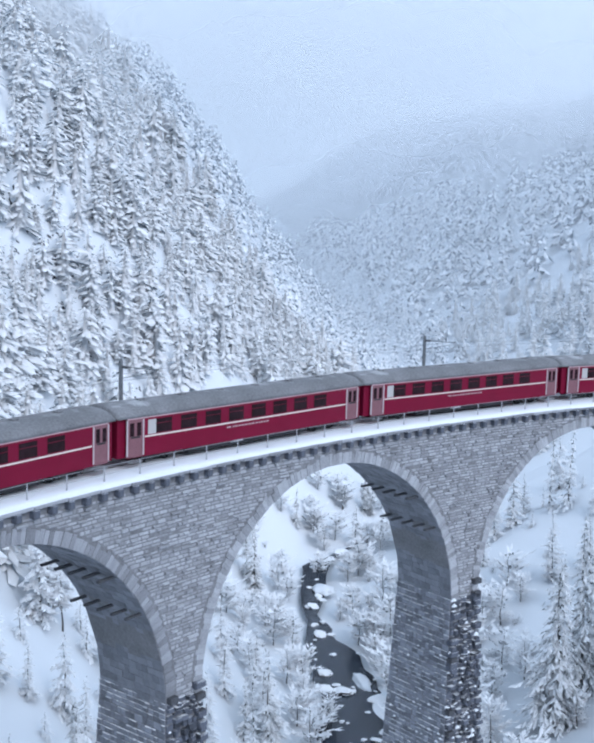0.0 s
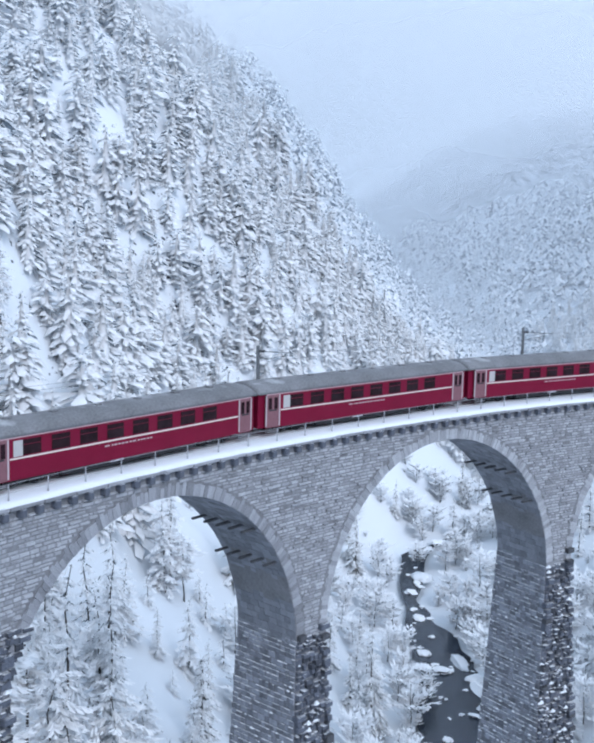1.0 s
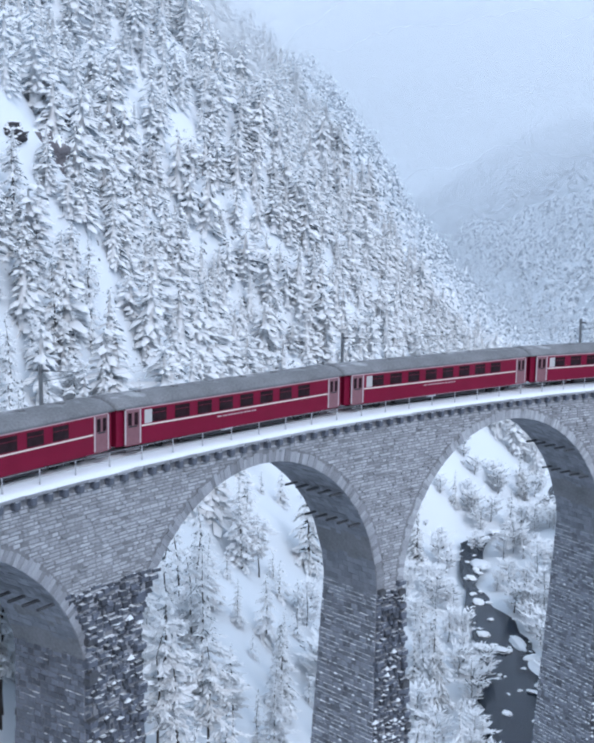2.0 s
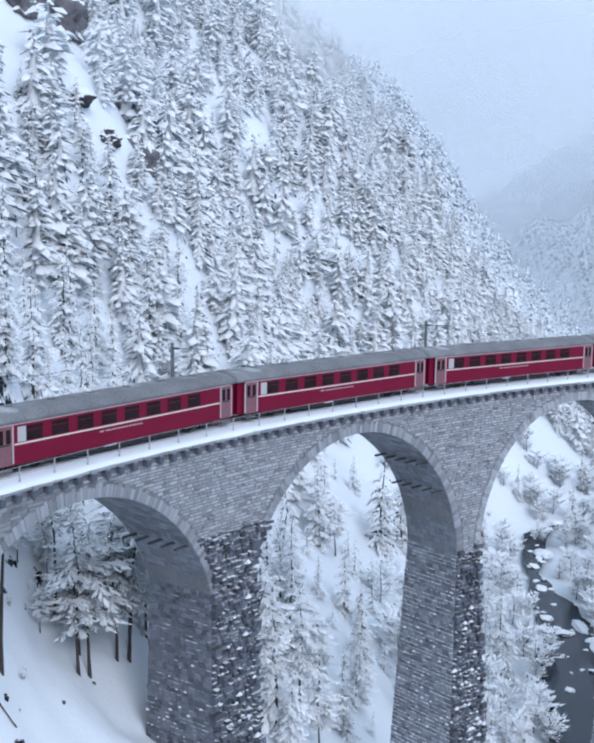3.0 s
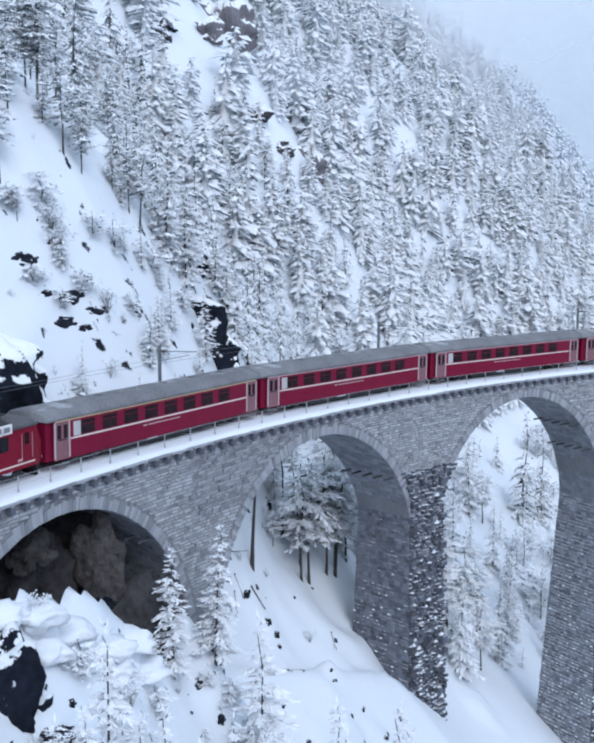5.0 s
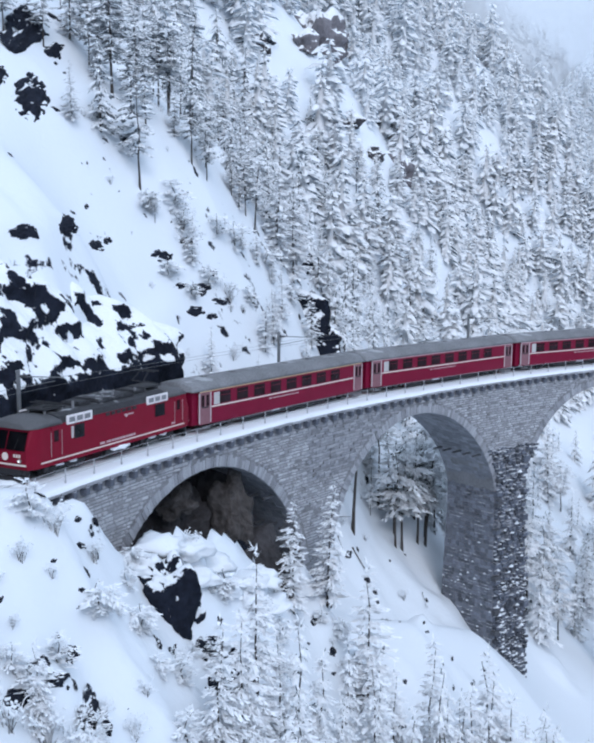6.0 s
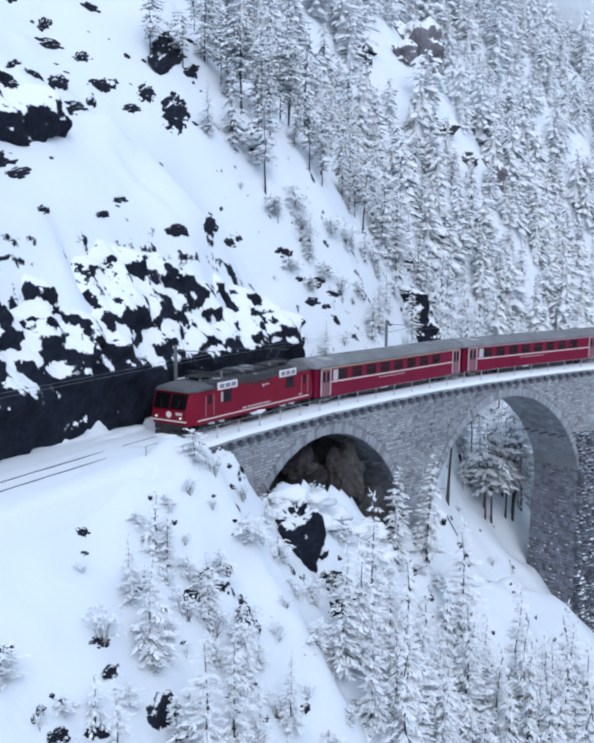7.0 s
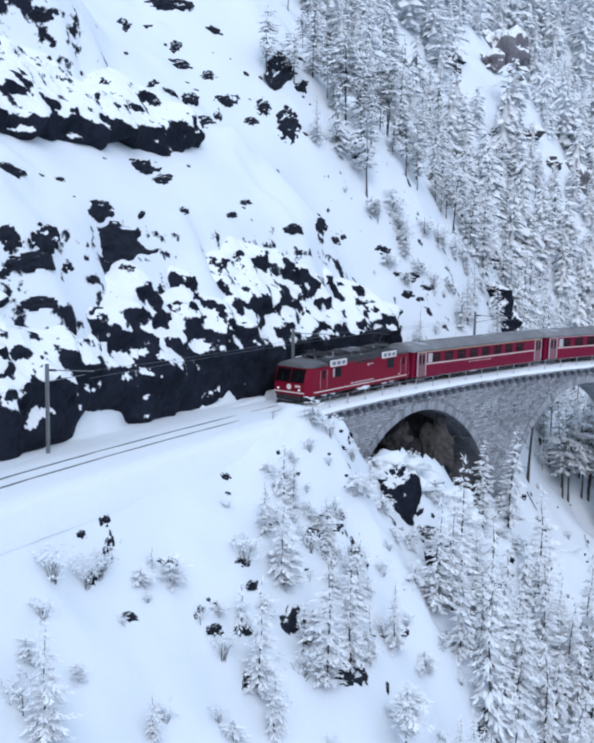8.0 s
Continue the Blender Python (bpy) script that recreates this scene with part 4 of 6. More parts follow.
def coach(m, eaves_paint, eaves_label):
    car = thing("passenger_coach", m, "dark red passenger coach with a grey roof and pale window stripe", "coach", "coaches of the train")
    h = COACH_L / 2
    box_outline = [(-COACH_HALF, 0.48), (-COACH_HALF, 2.28), (COACH_HALF, 2.28), (COACH_HALF, 0.48)]
    part("body", hull([-h + 0.5, h - 0.5], box_outline, lambda x, y, z: (x, y, z)), COACH_RED, car, "dark red painted steel sides")
    roof_outline = [(-COACH_HALF - 0.04, 2.26), (-1.26, 2.42), (-1.02, 2.60), (-0.55, 2.74), (0, 2.78), (0.55, 2.74), (1.02, 2.60), (1.26, 2.42), (COACH_HALF + 0.04, 2.26)]
    part("roof", hull([-h, -h + 0.15, -h + 0.6, 0, h - 0.6, h - 0.15, h], roof_outline, lambda x, y, z: (x, y, z - (0.10 if abs(x) > h - 0.1 else 0) * (1 if z > 2.3 else 0))), ROOF, car, "rounded dull grey roof", True)
    for j in range(6):
        x = -h + 2.2 + j * 2.5
        part("roof_vent", block(x - 0.18, x + 0.18, -0.16, 0.16, 2.74, 2.82, 0.03), ROOF, car)
    for e in (-1, 1):
        # recessed entrance ends with pale folding doors and the gangway
        end = part("end_wall", block(e * (h - 0.30) - 0.24, e * (h - 0.30) + 0.24, -1.14, 1.14, 0.48, 2.30, 0.02), COACH_RED, car)
        part("gangway", block(e * (h + 0.06) - 0.12, e * (h + 0.06) + 0.12, -0.5, 0.5, 0.55, 2.35, 0.05), BLACK, end, "black rubber gangway bellows")
        for s in (-1, 1):
            y = s * (COACH_HALF + 0.004)
            door = part("entrance_door", block(e * (h - 0.95) - 0.42, e * (h - 0.95) + 0.42, y - 0.016, y + 0.016, 0.50, 2.20, 0.01), DOOR_PAINT, car, "dull red folding entrance door")
            for dx in (-0.2, 0.2):
                part("door_window", block(e * (h - 0.95) + dx - 0.12, e * (h - 0.95) + dx + 0.12, y - 0.026, y + 0.026, 1.45, 2.05, 0), GLASS, door)
            for dx in (-0.46, 0.46):
                part("grab_rail", block(e * (h - 0.95) + dx - 0.04, e * (h - 0.95) + dx + 0.04, y - 0.03, y + 0.03, 0.55, 2.18, 0.01), PALE_RAIL, door, "pale upright door post")
            part("handle", block(e * (h - 0.95) - 0.26, e * (h - 0.95) + 0.26, y - 0.03, y + 0.03, 1.36, 1.43, 0), BLACK, door)
            part("step", block(e * (h - 0.95) - 0.4, e * (h - 0.95) + 0.4, y - 0.10, y + 0.06, 0.26, 0.31, 0.01), GREYBOX, door)
        bogie(car, e * 5.9, 2.0)
    for s in (-1, 1):
        y = s * (COACH_HALF + 0.004)
        part("sill_stripe", block(-h + 1.5, h - 1.5, y - 0.012, y + 0.012, 1.33, 1.40, 0), CREAM, car, "pale stripe under the windows")
        part("eaves_line", block(-h + 0.5, h - 0.5, y - 0.012, y + 0.012, 2.20, 2.27, 0), eaves_paint, car, eaves_label)
        for j in range(8):
            x = -h + 3.6 + j * 1.55
            pane = part("window", block(x - 0.50, x + 0.50, y - 0.010, y + 0.010, 1.46, 2.10, 0.0), GLASS, car, "dark window with red seats behind")
            part("window_frame", block(x - 0.54, x + 0.54, y - 0.005, y + 0.005, 1.43, 2.13, 0), COACH_RED, pane)
            part("transom", block(x - 0.50, x + 0.50, y - 0.016, y + 0.016, 1.88, 1.90, 0), COACH_RED, pane)
        part("blind_window", block(h - 2.15, h - 1.68, y - 0.014, y + 0.014, 1.44, 2.10, 0), CURTAIN, car, "white frosted window")
        bars(car, "lettering", s * 1.9, -s * 2, y, 1.13, 0.06, LETTER, (0.4, 0.15, 0.25, 0.2, 0.22, 0.26, 0.2, 0.3, 0.22, 0.12, 0.24, 0.2, 0.2))
        part("underframe", block(-4.2, 4.2, s * 0.9 - 0.2, s * 0.9 + 0.2, 0.20, 0.48, 0.03), BLACK, car)
        part("snow_clump", lump(random.Random(77), 0.35, 0.07, 0.07, 0.5, 2), SNOW, car, "snow caked on the underframe").location = (1.0, s * 1.12, 0.40)
    return car


first = HEAD + ENGINE_L + 0.30
coach(stand(first, first + COACH_L), GOLD, "yellow line under the eaves")
next_coach = coach(stand(first + COACH_STEP, first + COACH_STEP + COACH_L), CREAM_PINK, "pale pink line under the eaves")
for i in range(2, 7):
    copy_thing(next_coach, stand(first + COACH_STEP * i, first + COACH_STEP * i + COACH_L))

TREES_KNOWN = (
    ("tall_pine", -91.7, 64.8, 1.0), ("tall_pine", -90.3, 73.0, 0.8), ("dark_pine", -88.3, 71.7, 1.05), ("dark_pine", -87.2, 74.9, 1.0), ("dark_pine", -85.8, 79.5, 0.9),
    ("dark_pine", -89.0, 72.5, 0.8), ("tall_pine", -89.7, 76.1, 0.6), ("dark_pine", -87.6, 77.6, 1.0), ("dark_pine", -91.0, 74.3, 0.4), ("dark_pine", -92.2, 72.0, 0.4),
    ("dark_pine", -86.6, 76.9, 0.95), ("dark_pine", -93.8, 62.5, 0.26), ("dark_pine", -93.0, 63.6, 0.28), ("dark_pine", -90.8, 70.6, 0.3), ("bush", -88.0, 65.3, 0.6),
    ("bush", -92.7, 59.1, 0.7), ("bush", -90.9, 66.0, 0.4), ("bush", -92.4, 63.9, 0.5),
    ("dark_spruce", -61.8, 150.8, 1.5), ("dark_spruce", -58.1, 156.9, 1.3), ("dark_spruce", -38.4, 194.8, 0.95), ("dark_spruce", -46.5, 146.9, 1.0), ("dark_spruce", -68.6, 111.4, 0.95),
    ("dark_spruce", -68.2, 117.1, 0.7), ("full", -77.3, 85.4, 1.1), ("full", -76.5, 105.1, 1.2), ("full", -76.6, 82.5, 0.75), ("full", -74.7, 122.4, 0.9), ("pine", -69.9, 141.1, 1.0), ("pine", -68.6, 139.4, 0.9),
    ("young", -66.4, 138.1, 1.1), ("full", -15.4, 219.5, 0.9), ("full", -67.3, 123.0, 0.6),
)
TREES_MORE = (
    ("great", -17.5, 137.5, 1.0), ("great", -12.5, 141.5, 1.0), ("great", -9.0, 133.0, 0.9), ("larch", -89.3, 45.3, 0.85), ("larch", -93.5, 45.4, 0.6), ("larch", -92.0, 49.0, 0.65),
)
TREES_BANK = (
    ("bush", -105.2, 5.8, 0.95), ("bush", -105.1, 6.8, 0.95), ("young", -104.0, 9.7, 0.27), ("bush", -105.4, 2.6, 0.60), ("bush", -103.7, 6.1, 0.35),
    ("larch", -103.4, -0.9, 0.40), ("bush", -104.5, -0.7, 0.95), ("larch", -99.3, 10.3, 0.46), ("larch", -97.1, 13.9, 0.56), ("bush", -98.0, 12.9, 0.95),
    ("bush", -100.7, 9.7, 0.87), ("bush", -101.3, 14.6, 0.95), ("larch", -101.1, 16.8, 0.27), ("larch", -100.6, 20.1, 0.28), ("bush", -99.4, 19.1, 0.95),
    ("bush", -98.5, 20.0, 0.95), ("young", -101.2, 20.4, 0.70), ("bush", -97.6, 20.7, 0.95), ("bush", -101.8, 9.8, 0.49), ("bush", -103.5, 8.1, 0.36),
    ("bush", -101.4, 5.0, 0.58), ("bush", -100.1, 7.4, 0.60), ("bush", -96.2, 16.9, 0.95), ("larch", -98.2, 9.1, 0.30), ("larch", -95.2, 20.4, 0.33),
    ("young", -100.6, 11.8, 0.47), ("bush", -105.8, 4.3, 0.95),
)
TREES_SLOPE = (
    ("pine", -105.9, 60.0, 0.79), ("pine", -104.8, 59.6, 0.26), ("pine", -103.7, 66.0, 0.68), ("pine", -103.3, 68.9, 0.55), ("pine", -100.9, 72.3, 0.46),
    ("pine", -101.4, 121.7, 0.59), ("pine", -105.9, 68.1, 0.68), ("pine", -108.7, 63.3, 0.83), ("pine", -107.6, 65.5, 0.61), ("pine", -101.9, 71.8, 0.30),
    ("bush", -103.4, 61.7, 0.91), ("larch", -100.4, 68.2, 0.19), ("larch", -99.6, 79.8, 0.29), ("larch", -98.1, 64.4, 0.36), ("larch", -97.7, 66.9, 0.34),
    ("full", -95.0, 84.2, 0.68), ("full", -93.7, 120.4, 0.94), ("full", -89.7, 134.5, 1.16), ("slim", -86.8, 142.3, 0.91), ("full", -95.8, 112.2, 0.93),
    ("full", -94.6, 141.9, 1.03), ("full", -80.7, 153.4, 1.11), ("full", -99.3, 125.9, 0.81), ("larch", -96.5, 83.3, 0.53), ("pine", -108.7, 114.9, 0.62),
    ("pine", -111.3, 112.2, 0.78), ("larch", -107.1, 120.6, 0.53), ("pine", -106.1, 69.1, 0.85), ("pine", -108.7, 63.5, 0.90), ("larch", -109.6, 57.4, 0.34),
    ("larch", -102.1, 72.3, 0.27), ("pine", -107.2, 63.0, 0.55), ("larch", -109.9, 63.8, 0.37), ("pine", -112.0, 122.6, 0.73), ("larch", -97.7, 65.8, 0.37),
    ("bush", -103.1, 61.1, 0.95), ("bush", -100.4, 62.9, 0.95), ("larch", -99.6, 69.8, 0.27),
)
TREES_SCRUB = (
    ("full", -108.4, 59.6, 0.67), ("pine", -106.4, 63.6, 0.54), ("pine", -111.7, 104.9, 0.78), ("pine", -110.7, 64.7, 0.61), ("larch", -97.7, 70.1, 0.36),
    ("larch", -98.7, 71.2, 0.23), ("shrub", -100.7, 66.6, 1.20), ("shrub", -103.4, 61.5, 1.09), ("shrub", -101.7, 64.9, 0.94), ("shrub", -103.6, 58.2, 0.78),
    ("shrub", -102.3, 59.2, 0.70), ("shrub", -99.3, 71.7, 1.20), ("bush", -99.7, 60.3, 0.71), ("shrub", -101.6, 61.5, 0.81), ("shrub", -99.5, 65.1, 0.76),
    ("shrub", -98.6, 76.1, 1.07), ("pine", -102.5, 119.6, 0.74), ("shrub", -105.3, 59.7, 0.89), ("shrub", -104.1, 62.1, 1.10), ("full", -104.1, 108.8, 0.64),
    ("pine", -108.6, 100.4, 0.69), ("shrub", -97.6, 74.3, 1.05),
)
TREES_EDGE = (
    ("larch", -101.5, 3.9, 0.20), ("shrub", -101.5, 11.0, 0.44), ("shrub", -100.8, 17.9, 0.63), ("shrub", -99.3, 20.9, 0.73), ("shrub", -99.8, 15.9, 0.68),
    ("shrub", -99.8, 17.5, 0.63), ("shrub", -105.1, 1.0, 0.54), ("shrub", -103.9, 2.4, 0.44), ("shrub", -98.2, 19.0, 0.71), ("shrub", -97.4, 22.0, 0.74),
    ("pine", -98.3, 14.0, 0.26), ("shrub", -100.0, 13.5, 0.52),
)
TREES_RIVER = (
    ("dark_spruce", -47.4, 142.7, 1.20), ("dark_spruce", -49.7, 143.9, 0.61), ("dark_spruce", -39.0, 192.4, 0.98), ("dark_spruce", -39.7, 195.3, 0.69), ("dark_spruce", -26.2, 219.5, 0.61),
    ("dark_spruce", -8.9, 235.0, 1.05), ("bare", -25.9, 204.8, 0.90), ("bare", -36.8, 176.6, 0.89), ("bare", -38.5, 164.1, 0.95), ("bare", -38.5, 152.3, 0.88),
    ("bare", -19.1, 205.5, 1.06), ("bare", -21.2, 185.8, 1.23), ("bare", -36.9, 185.3, 0.80), ("bare", -46.9, 164.0, 0.69), ("bare", -22.9, 220.1, 0.96),
    ("bare", -14.2, 231.8, 1.02), ("bare", -13.4, 218.5, 0.97), ("bare", -42.1, 152.2, 0.87), ("bare", -25.6, 174.1, 0.89),
)
TREES_KNOWN = TREES_KNOWN + TREES_EDGE + TREES_RIVER + TREES_MORE + TREES_BANK + TREES_SLOPE + TREES_SCRUB
# x, y, z, half sizes, kind of rock
ROCKS_KNOWN = (
    (-97.6, 33.2, -3.9, 1.2, 1.0, 2.3, 3), (-94.8, 34.3, -7.2, 0.9, 0.7, 1.1, 3), (-98.5, 33.3, -2.6, 0.9, 0.7, 1.0, 3), (-96.9, 33.8, -4.5, 0.8, 0.6, 1.0, 3),
    (-100.8, 20.9, -2.7, 0.6, 0.5, 0.8, 3), (-100.5, 15.2, -5.9, 0.7, 0.6, 0.8, 3), 
    (-97.4, 46.0, -8.0, 3.0, 3.0, 3.4, 2), (-100.5, 50.5, -6.0, 2.6, 3.0, 5.0, 2),
    (-103.0, 48.5, -6, 4.0, 5.0, 6.0, 2), (-100.2, 45.2, -5, 2.0, 2.2, 3.4, 2),
    (-97.0, 45.7, -3.3, 1.0, 0.9, 2.0, 4), (-99.7, 43.3, -2.0, 0.9, 0.8, 0.9, 4),
)
ROCKS_HILL = (
    (-107.9, 188.5, 41.3, 6.5, 4.6, 6.2, 1), (-107.2, 154.9, 37, 2.5, 2, 2.1, 1), (-111.4, 141.3, 34.8, 1.8, 1.4, 2, 0), (-83.6, 230.6, 42.8, 1.7, 1.4, 2.5, 0),
    (-92.5, 158.2, 18.5, 2.1, 1.7, 3.4, 1), (-99.9, 150.4, 25.6, 2, 1.6, 1.4, 0), (-97.2, 188.8, 28.4, 2.9, 2.4, 1.7, 0), (-94.3, 189.2, 24.5, 2.9, 2.4, 1.3, 0),
    (-96, 152.2, 20.8, 1.7, 1.4, 1.4, 0),
)
ROCKS_WOOD = (
    (-97.2, 83.6, 8.2, 0.6, 0.5, 0.8, 0), (-103.9, 139.1, 25.3, 1, 0.8, 0.8, 0), (-97.7, 133.4, 10.7, 1.2, 1, 0.9, 0), (-120.5, 99, 33, 1.2, 1, 1.4, 0),
    (-118.9, 122.3, 34.6, 1.6, 1.3, 1, 0),
)
ROCKS_KNOWN = ROCKS_KNOWN + ROCKS_HILL + ROCKS_WOOD
# rock just breaking through the snow: x, y, half length, half width, turn from the level line of the slope
BREAKS_CUTTING = (
    (-114.4, 33.1, 1.77, 0.64, 0.2), (-113.4, 33.6, 1.18, 0.37, 0.1), (-112.8, 26.6, 3.20, 1.19, 0.0), (-113.7, 25.2, 0.99, 0.46, 0.1), (-113.5, 18.5, 1.14, 0.63, 0.4),
    (-113.4, 17.1, 1.08, 0.38, -0.0), (-114.4, 16.3, 0.64, 0.53, 0.3), (-114.3, 15.6, 0.43, 0.26, 0.0), (-113.1, 19.8, 0.68, 0.28, 0.1), (-112.5, 21.9, 0.50, 0.18, -0.0),
    (-112.9, 16.6, 0.88, 0.28, -0.0), (-111.7, 20.8, 0.70, 0.22, -0.1), (-111.6, 32.7, 0.50, 0.20, 0.3), (-109.8, 39.4, 0.75, 0.24, 0.0), (-109.8, 36.8, 0.49, 0.16, 0.1),
    (-107.0, 41.8, 0.67, 0.30, 0.1), (-106.2, 45.9, 0.73, 0.38, 0.2), (-106.8, 52.7, 0.88, 0.31, 0.1),
)
BREAKS_SLOPE = (
    (-106.5, 54.3, 0.45, 0.22, 0.2), (-108.4, 37.6, 1.36, 0.45, -0.0), (-107.0, 39.6, 1.30, 0.56, 0.0), (-118.8, 49.9, 1.96, 0.61, 0.3), (-120.0, 51.9, 0.94, 0.34, 0.9),
    (-122.7, 48.4, 1.64, 0.51, 0.7), (-122.1, 51.3, 0.99, 0.31, 0.2), (-121.7, 33.6, 0.92, 0.34, 0.1), (-117.1, 51.7, 0.93, 0.43, 0.6), (-115.1, 50.5, 1.65, 0.62, 0.4),
    (-113.4, 54.3, 1.35, 0.58, 0.5), (-113.3, 51.2, 1.02, 0.32, 0.2), (-111.7, 55.4, 2.16, 1.00, 0.6), (-113.8, 61.6, 3.20, 1.11, 0.4), (-114.3, 61.9, 1.53, 0.57, 0.5),
    (-112.5, 62.9, 1.61, 0.68, 0.5), (-121.9, 55.2, 1.71, 0.66, 0.2), (-114.5, 43.9, 1.21, 0.42, 0.3),
)
BREAKS_WOOD = (
    (-114.7, 47.3, 1.10, 0.34, 0.7), (-116.1, 45.1, 0.83, 0.48, 0.5), (-104.1, 58.6, 0.92, 0.36, 0.1), (-103.1, 61.4, 0.67, 0.21, -0.0), (-102.9, 58.7, 0.65, 0.20, -0.0),
    (-102.0, 60.2, 1.17, 0.37, -0.0), (-101.9, 58.8, 0.90, 0.28, -0.0), (-100.9, 61.6, 0.66, 0.20, -0.1), (-101.1, 60.2, 0.65, 0.20, -0.1), (-120.9, 103.5, 3.20, 1.11, 0.4),
    (-97.4, 83.0, 1.17, 0.66, 0.2), (-111.4, 143.7, 3.20, 1.70, 0.3), (-119.3, 122.8, 3.20, 1.07, 0.4), (-121.1, 101.7, 3.20, 1.28, 0.4),
)
BREAKS_BANK = (
    (-105.3, 8.1, 0.77, 0.24, 0.9), (-105.9, 9.0, 0.35, 0.23, 0.5), (-106.1, 7.3, 0.26, 0.16, -0.1), (-103.8, 10.4, 0.35, 0.14, -0.3), (-103.5, 11.0, 0.31, 0.19, -0.1),
    (-105.2, 6.3, 0.33, 0.24, 0.1), (-99.1, 14.9, 1.01, 0.63, 0.5), (-96.6, 15.5, 1.11, 0.62, -0.2), (-98.3, 15.3, 0.68, 0.29, -0.3), (-100.5, 11.6, 0.52, 0.27, -0.2),
    (-101.2, 10.1, 0.33, 0.21, -0.2), (-101.9, 10.2, 0.19, 0.13, 0.5), (-101.9, 11.1, 0.15, 0.11, 0.1), (-101.6, 11.3, 0.19, 0.11, -0.2), (-102.0, 9.8, 0.13, 0.09, 1.0),
    (-99.5, 20.2, 0.74, 0.27, -0.2),
)
BREAKS_LOW = (
    (-97.9, 22.7, 1.33, 0.42, -0.2), (-99.5, 21.8, 0.45, 0.30, 0.3), (-99.1, 24.2, 0.84, 0.28, -0.2), (-98.8, 21.6, 0.54, 0.23, -0.2), (-94.7, 33.0, 1.02, 0.78, 0.5),
    (-95.9, 33.3, 0.64, 0.48, 0.2), (-99.8, 10.2, 0.37, 0.21, 0.9), (-100.1, 18.2, 0.21, 0.14, 0.1), (-96.1, 19.5, 0.39, 0.12, -0.3), (-101.4, 14.4, 0.43, 0.22, -0.2),
    (-100.7, 13.8, 0.51, 0.22, -0.1), (-103.7, 6.7, 0.47, 0.21, -0.3), (-103.3, 17.6, 0.22, 0.11, -0.1), (-95.1, 22.8, 0.53, 0.26, -0.2), (-96.7, 16.2, 0.55, 0.17, -0.3),
)
BREAKS_ARCH = (
    (-91.8, 62.5, 0.60), (-90.5, 62.8, 0.55), (-89.9, 62.7, 0.50), (-92.9, 61.9, 0.50), (-91.3, 64.0, 0.40), (-88.1, 71.5, 0.30), (-86.3, 67.2, 0.35), (-89.1, 67.4, 0.25),
    (-90.8, 64.5, 0.30), (-92.3, 60.5, 0.30), (-89.7, 57.6, 0.35), (-87.5, 54.0, 0.40), (-89.7, 62.2, 0.35), (-88.5, 60.0, 0.30),
)

# ---- trees ----
def crown_boughs(rng, h, width, base, whorls, per, droop, sprays=5, size=0.34, thin=1.0, rounded=False, fat=0.23, roof=0.6):
    """Boughs of a tree as arrays: each a row of small ridged sprays along a bough. Returns places and faces."""
    verts, faces = [], []

    def spray(p, az, slope, ln, wide):
        ca, sa, b = math.cos(az), math.sin(az), len(verts)
        dz = -slope * ln
        verts.append(p)
        verts.append((p[0] + ca * ln * 0.5 - sa * wide, p[1] + sa * ln * 0.5 + ca * wide, p[2] + dz * 0.5 - wide * roof * rng.uniform(0.5, 1.5)))
        verts.append((p[0] + ca * ln * 0.5 + sa * wide, p[1] + sa * ln * 0.5 - ca * wide, p[2] + dz * 0.5 - wide * roof * rng.uniform(0.5, 1.5)))
        verts.append((p[0] + ca * ln, p[1] + sa * ln, p[2] + dz))
        faces.extend(((b, b + 3, b + 1), (b, b + 2, b + 3)))

    lop = rng.uniform(0, 6.283)
    for w in range(whorls):
        u = min(max((w + rng.uniform(-0.5, 0.5)) / whorls, 0), 1)
        z = base + (h - base) * (u * 0.98)
        shape = math.sin(3.0 * (0.12 + 0.88 * u)) ** 0.7 if rounded else (1 - u) ** 0.7
        reach = width * shape * rng.uniform(0.72, 1.15) + 0.28
        turn = rng.uniform(0, 6.28)
        count = max(3, int(per * (0.55 + 0.45 * (1 - u))))
        for j in range(count):
            if rng.random() > thin:
                continue
            az = turn + 6.283 * j / count + rng.uniform(-0.35, 0.35)
            ln = reach * rng.uniform(0.55, 1.15) * (1 + 0.2 * math.cos(az - lop))
            fall = droop + rng.uniform(-0.22, 0.22)
            z0 = z + rng.uniform(-0.5, 0.5) * (h - base) / whorls
            for q in range(sprays):
                f = 0.12 + 0.72 * (q + rng.uniform(0, 0.8)) / sprays
                last = q == sprays - 1
                off = rng.uniform(-0.2, 0.2) if last else (1 if q % 2 else -1) * rng.uniform(0.35, 1.0)
                l2 = (size * ln * rng.uniform(0.7, 1.25) + 0.08) * (1.15 - 0.35 * f)
                p = (math.cos(az) * ln * f, math.sin(az) * ln * f, z0 - fall * ln * f ** 1.4 + rng.uniform(-0.04, 0.06))
                spray(p, az + off, fall * rng.uniform(0.6, 1.7) + rng.uniform(-0.1, 0.25), l2, l2 * fat * rng.uniform(0.7, 1.3))
    for k in range(4):
        spray((0, 0, h * (0.9 + 0.02 * k)), 1.6 * k, -1.5, h * 0.03, 0.06)
    return np.array(verts), np.array(faces)


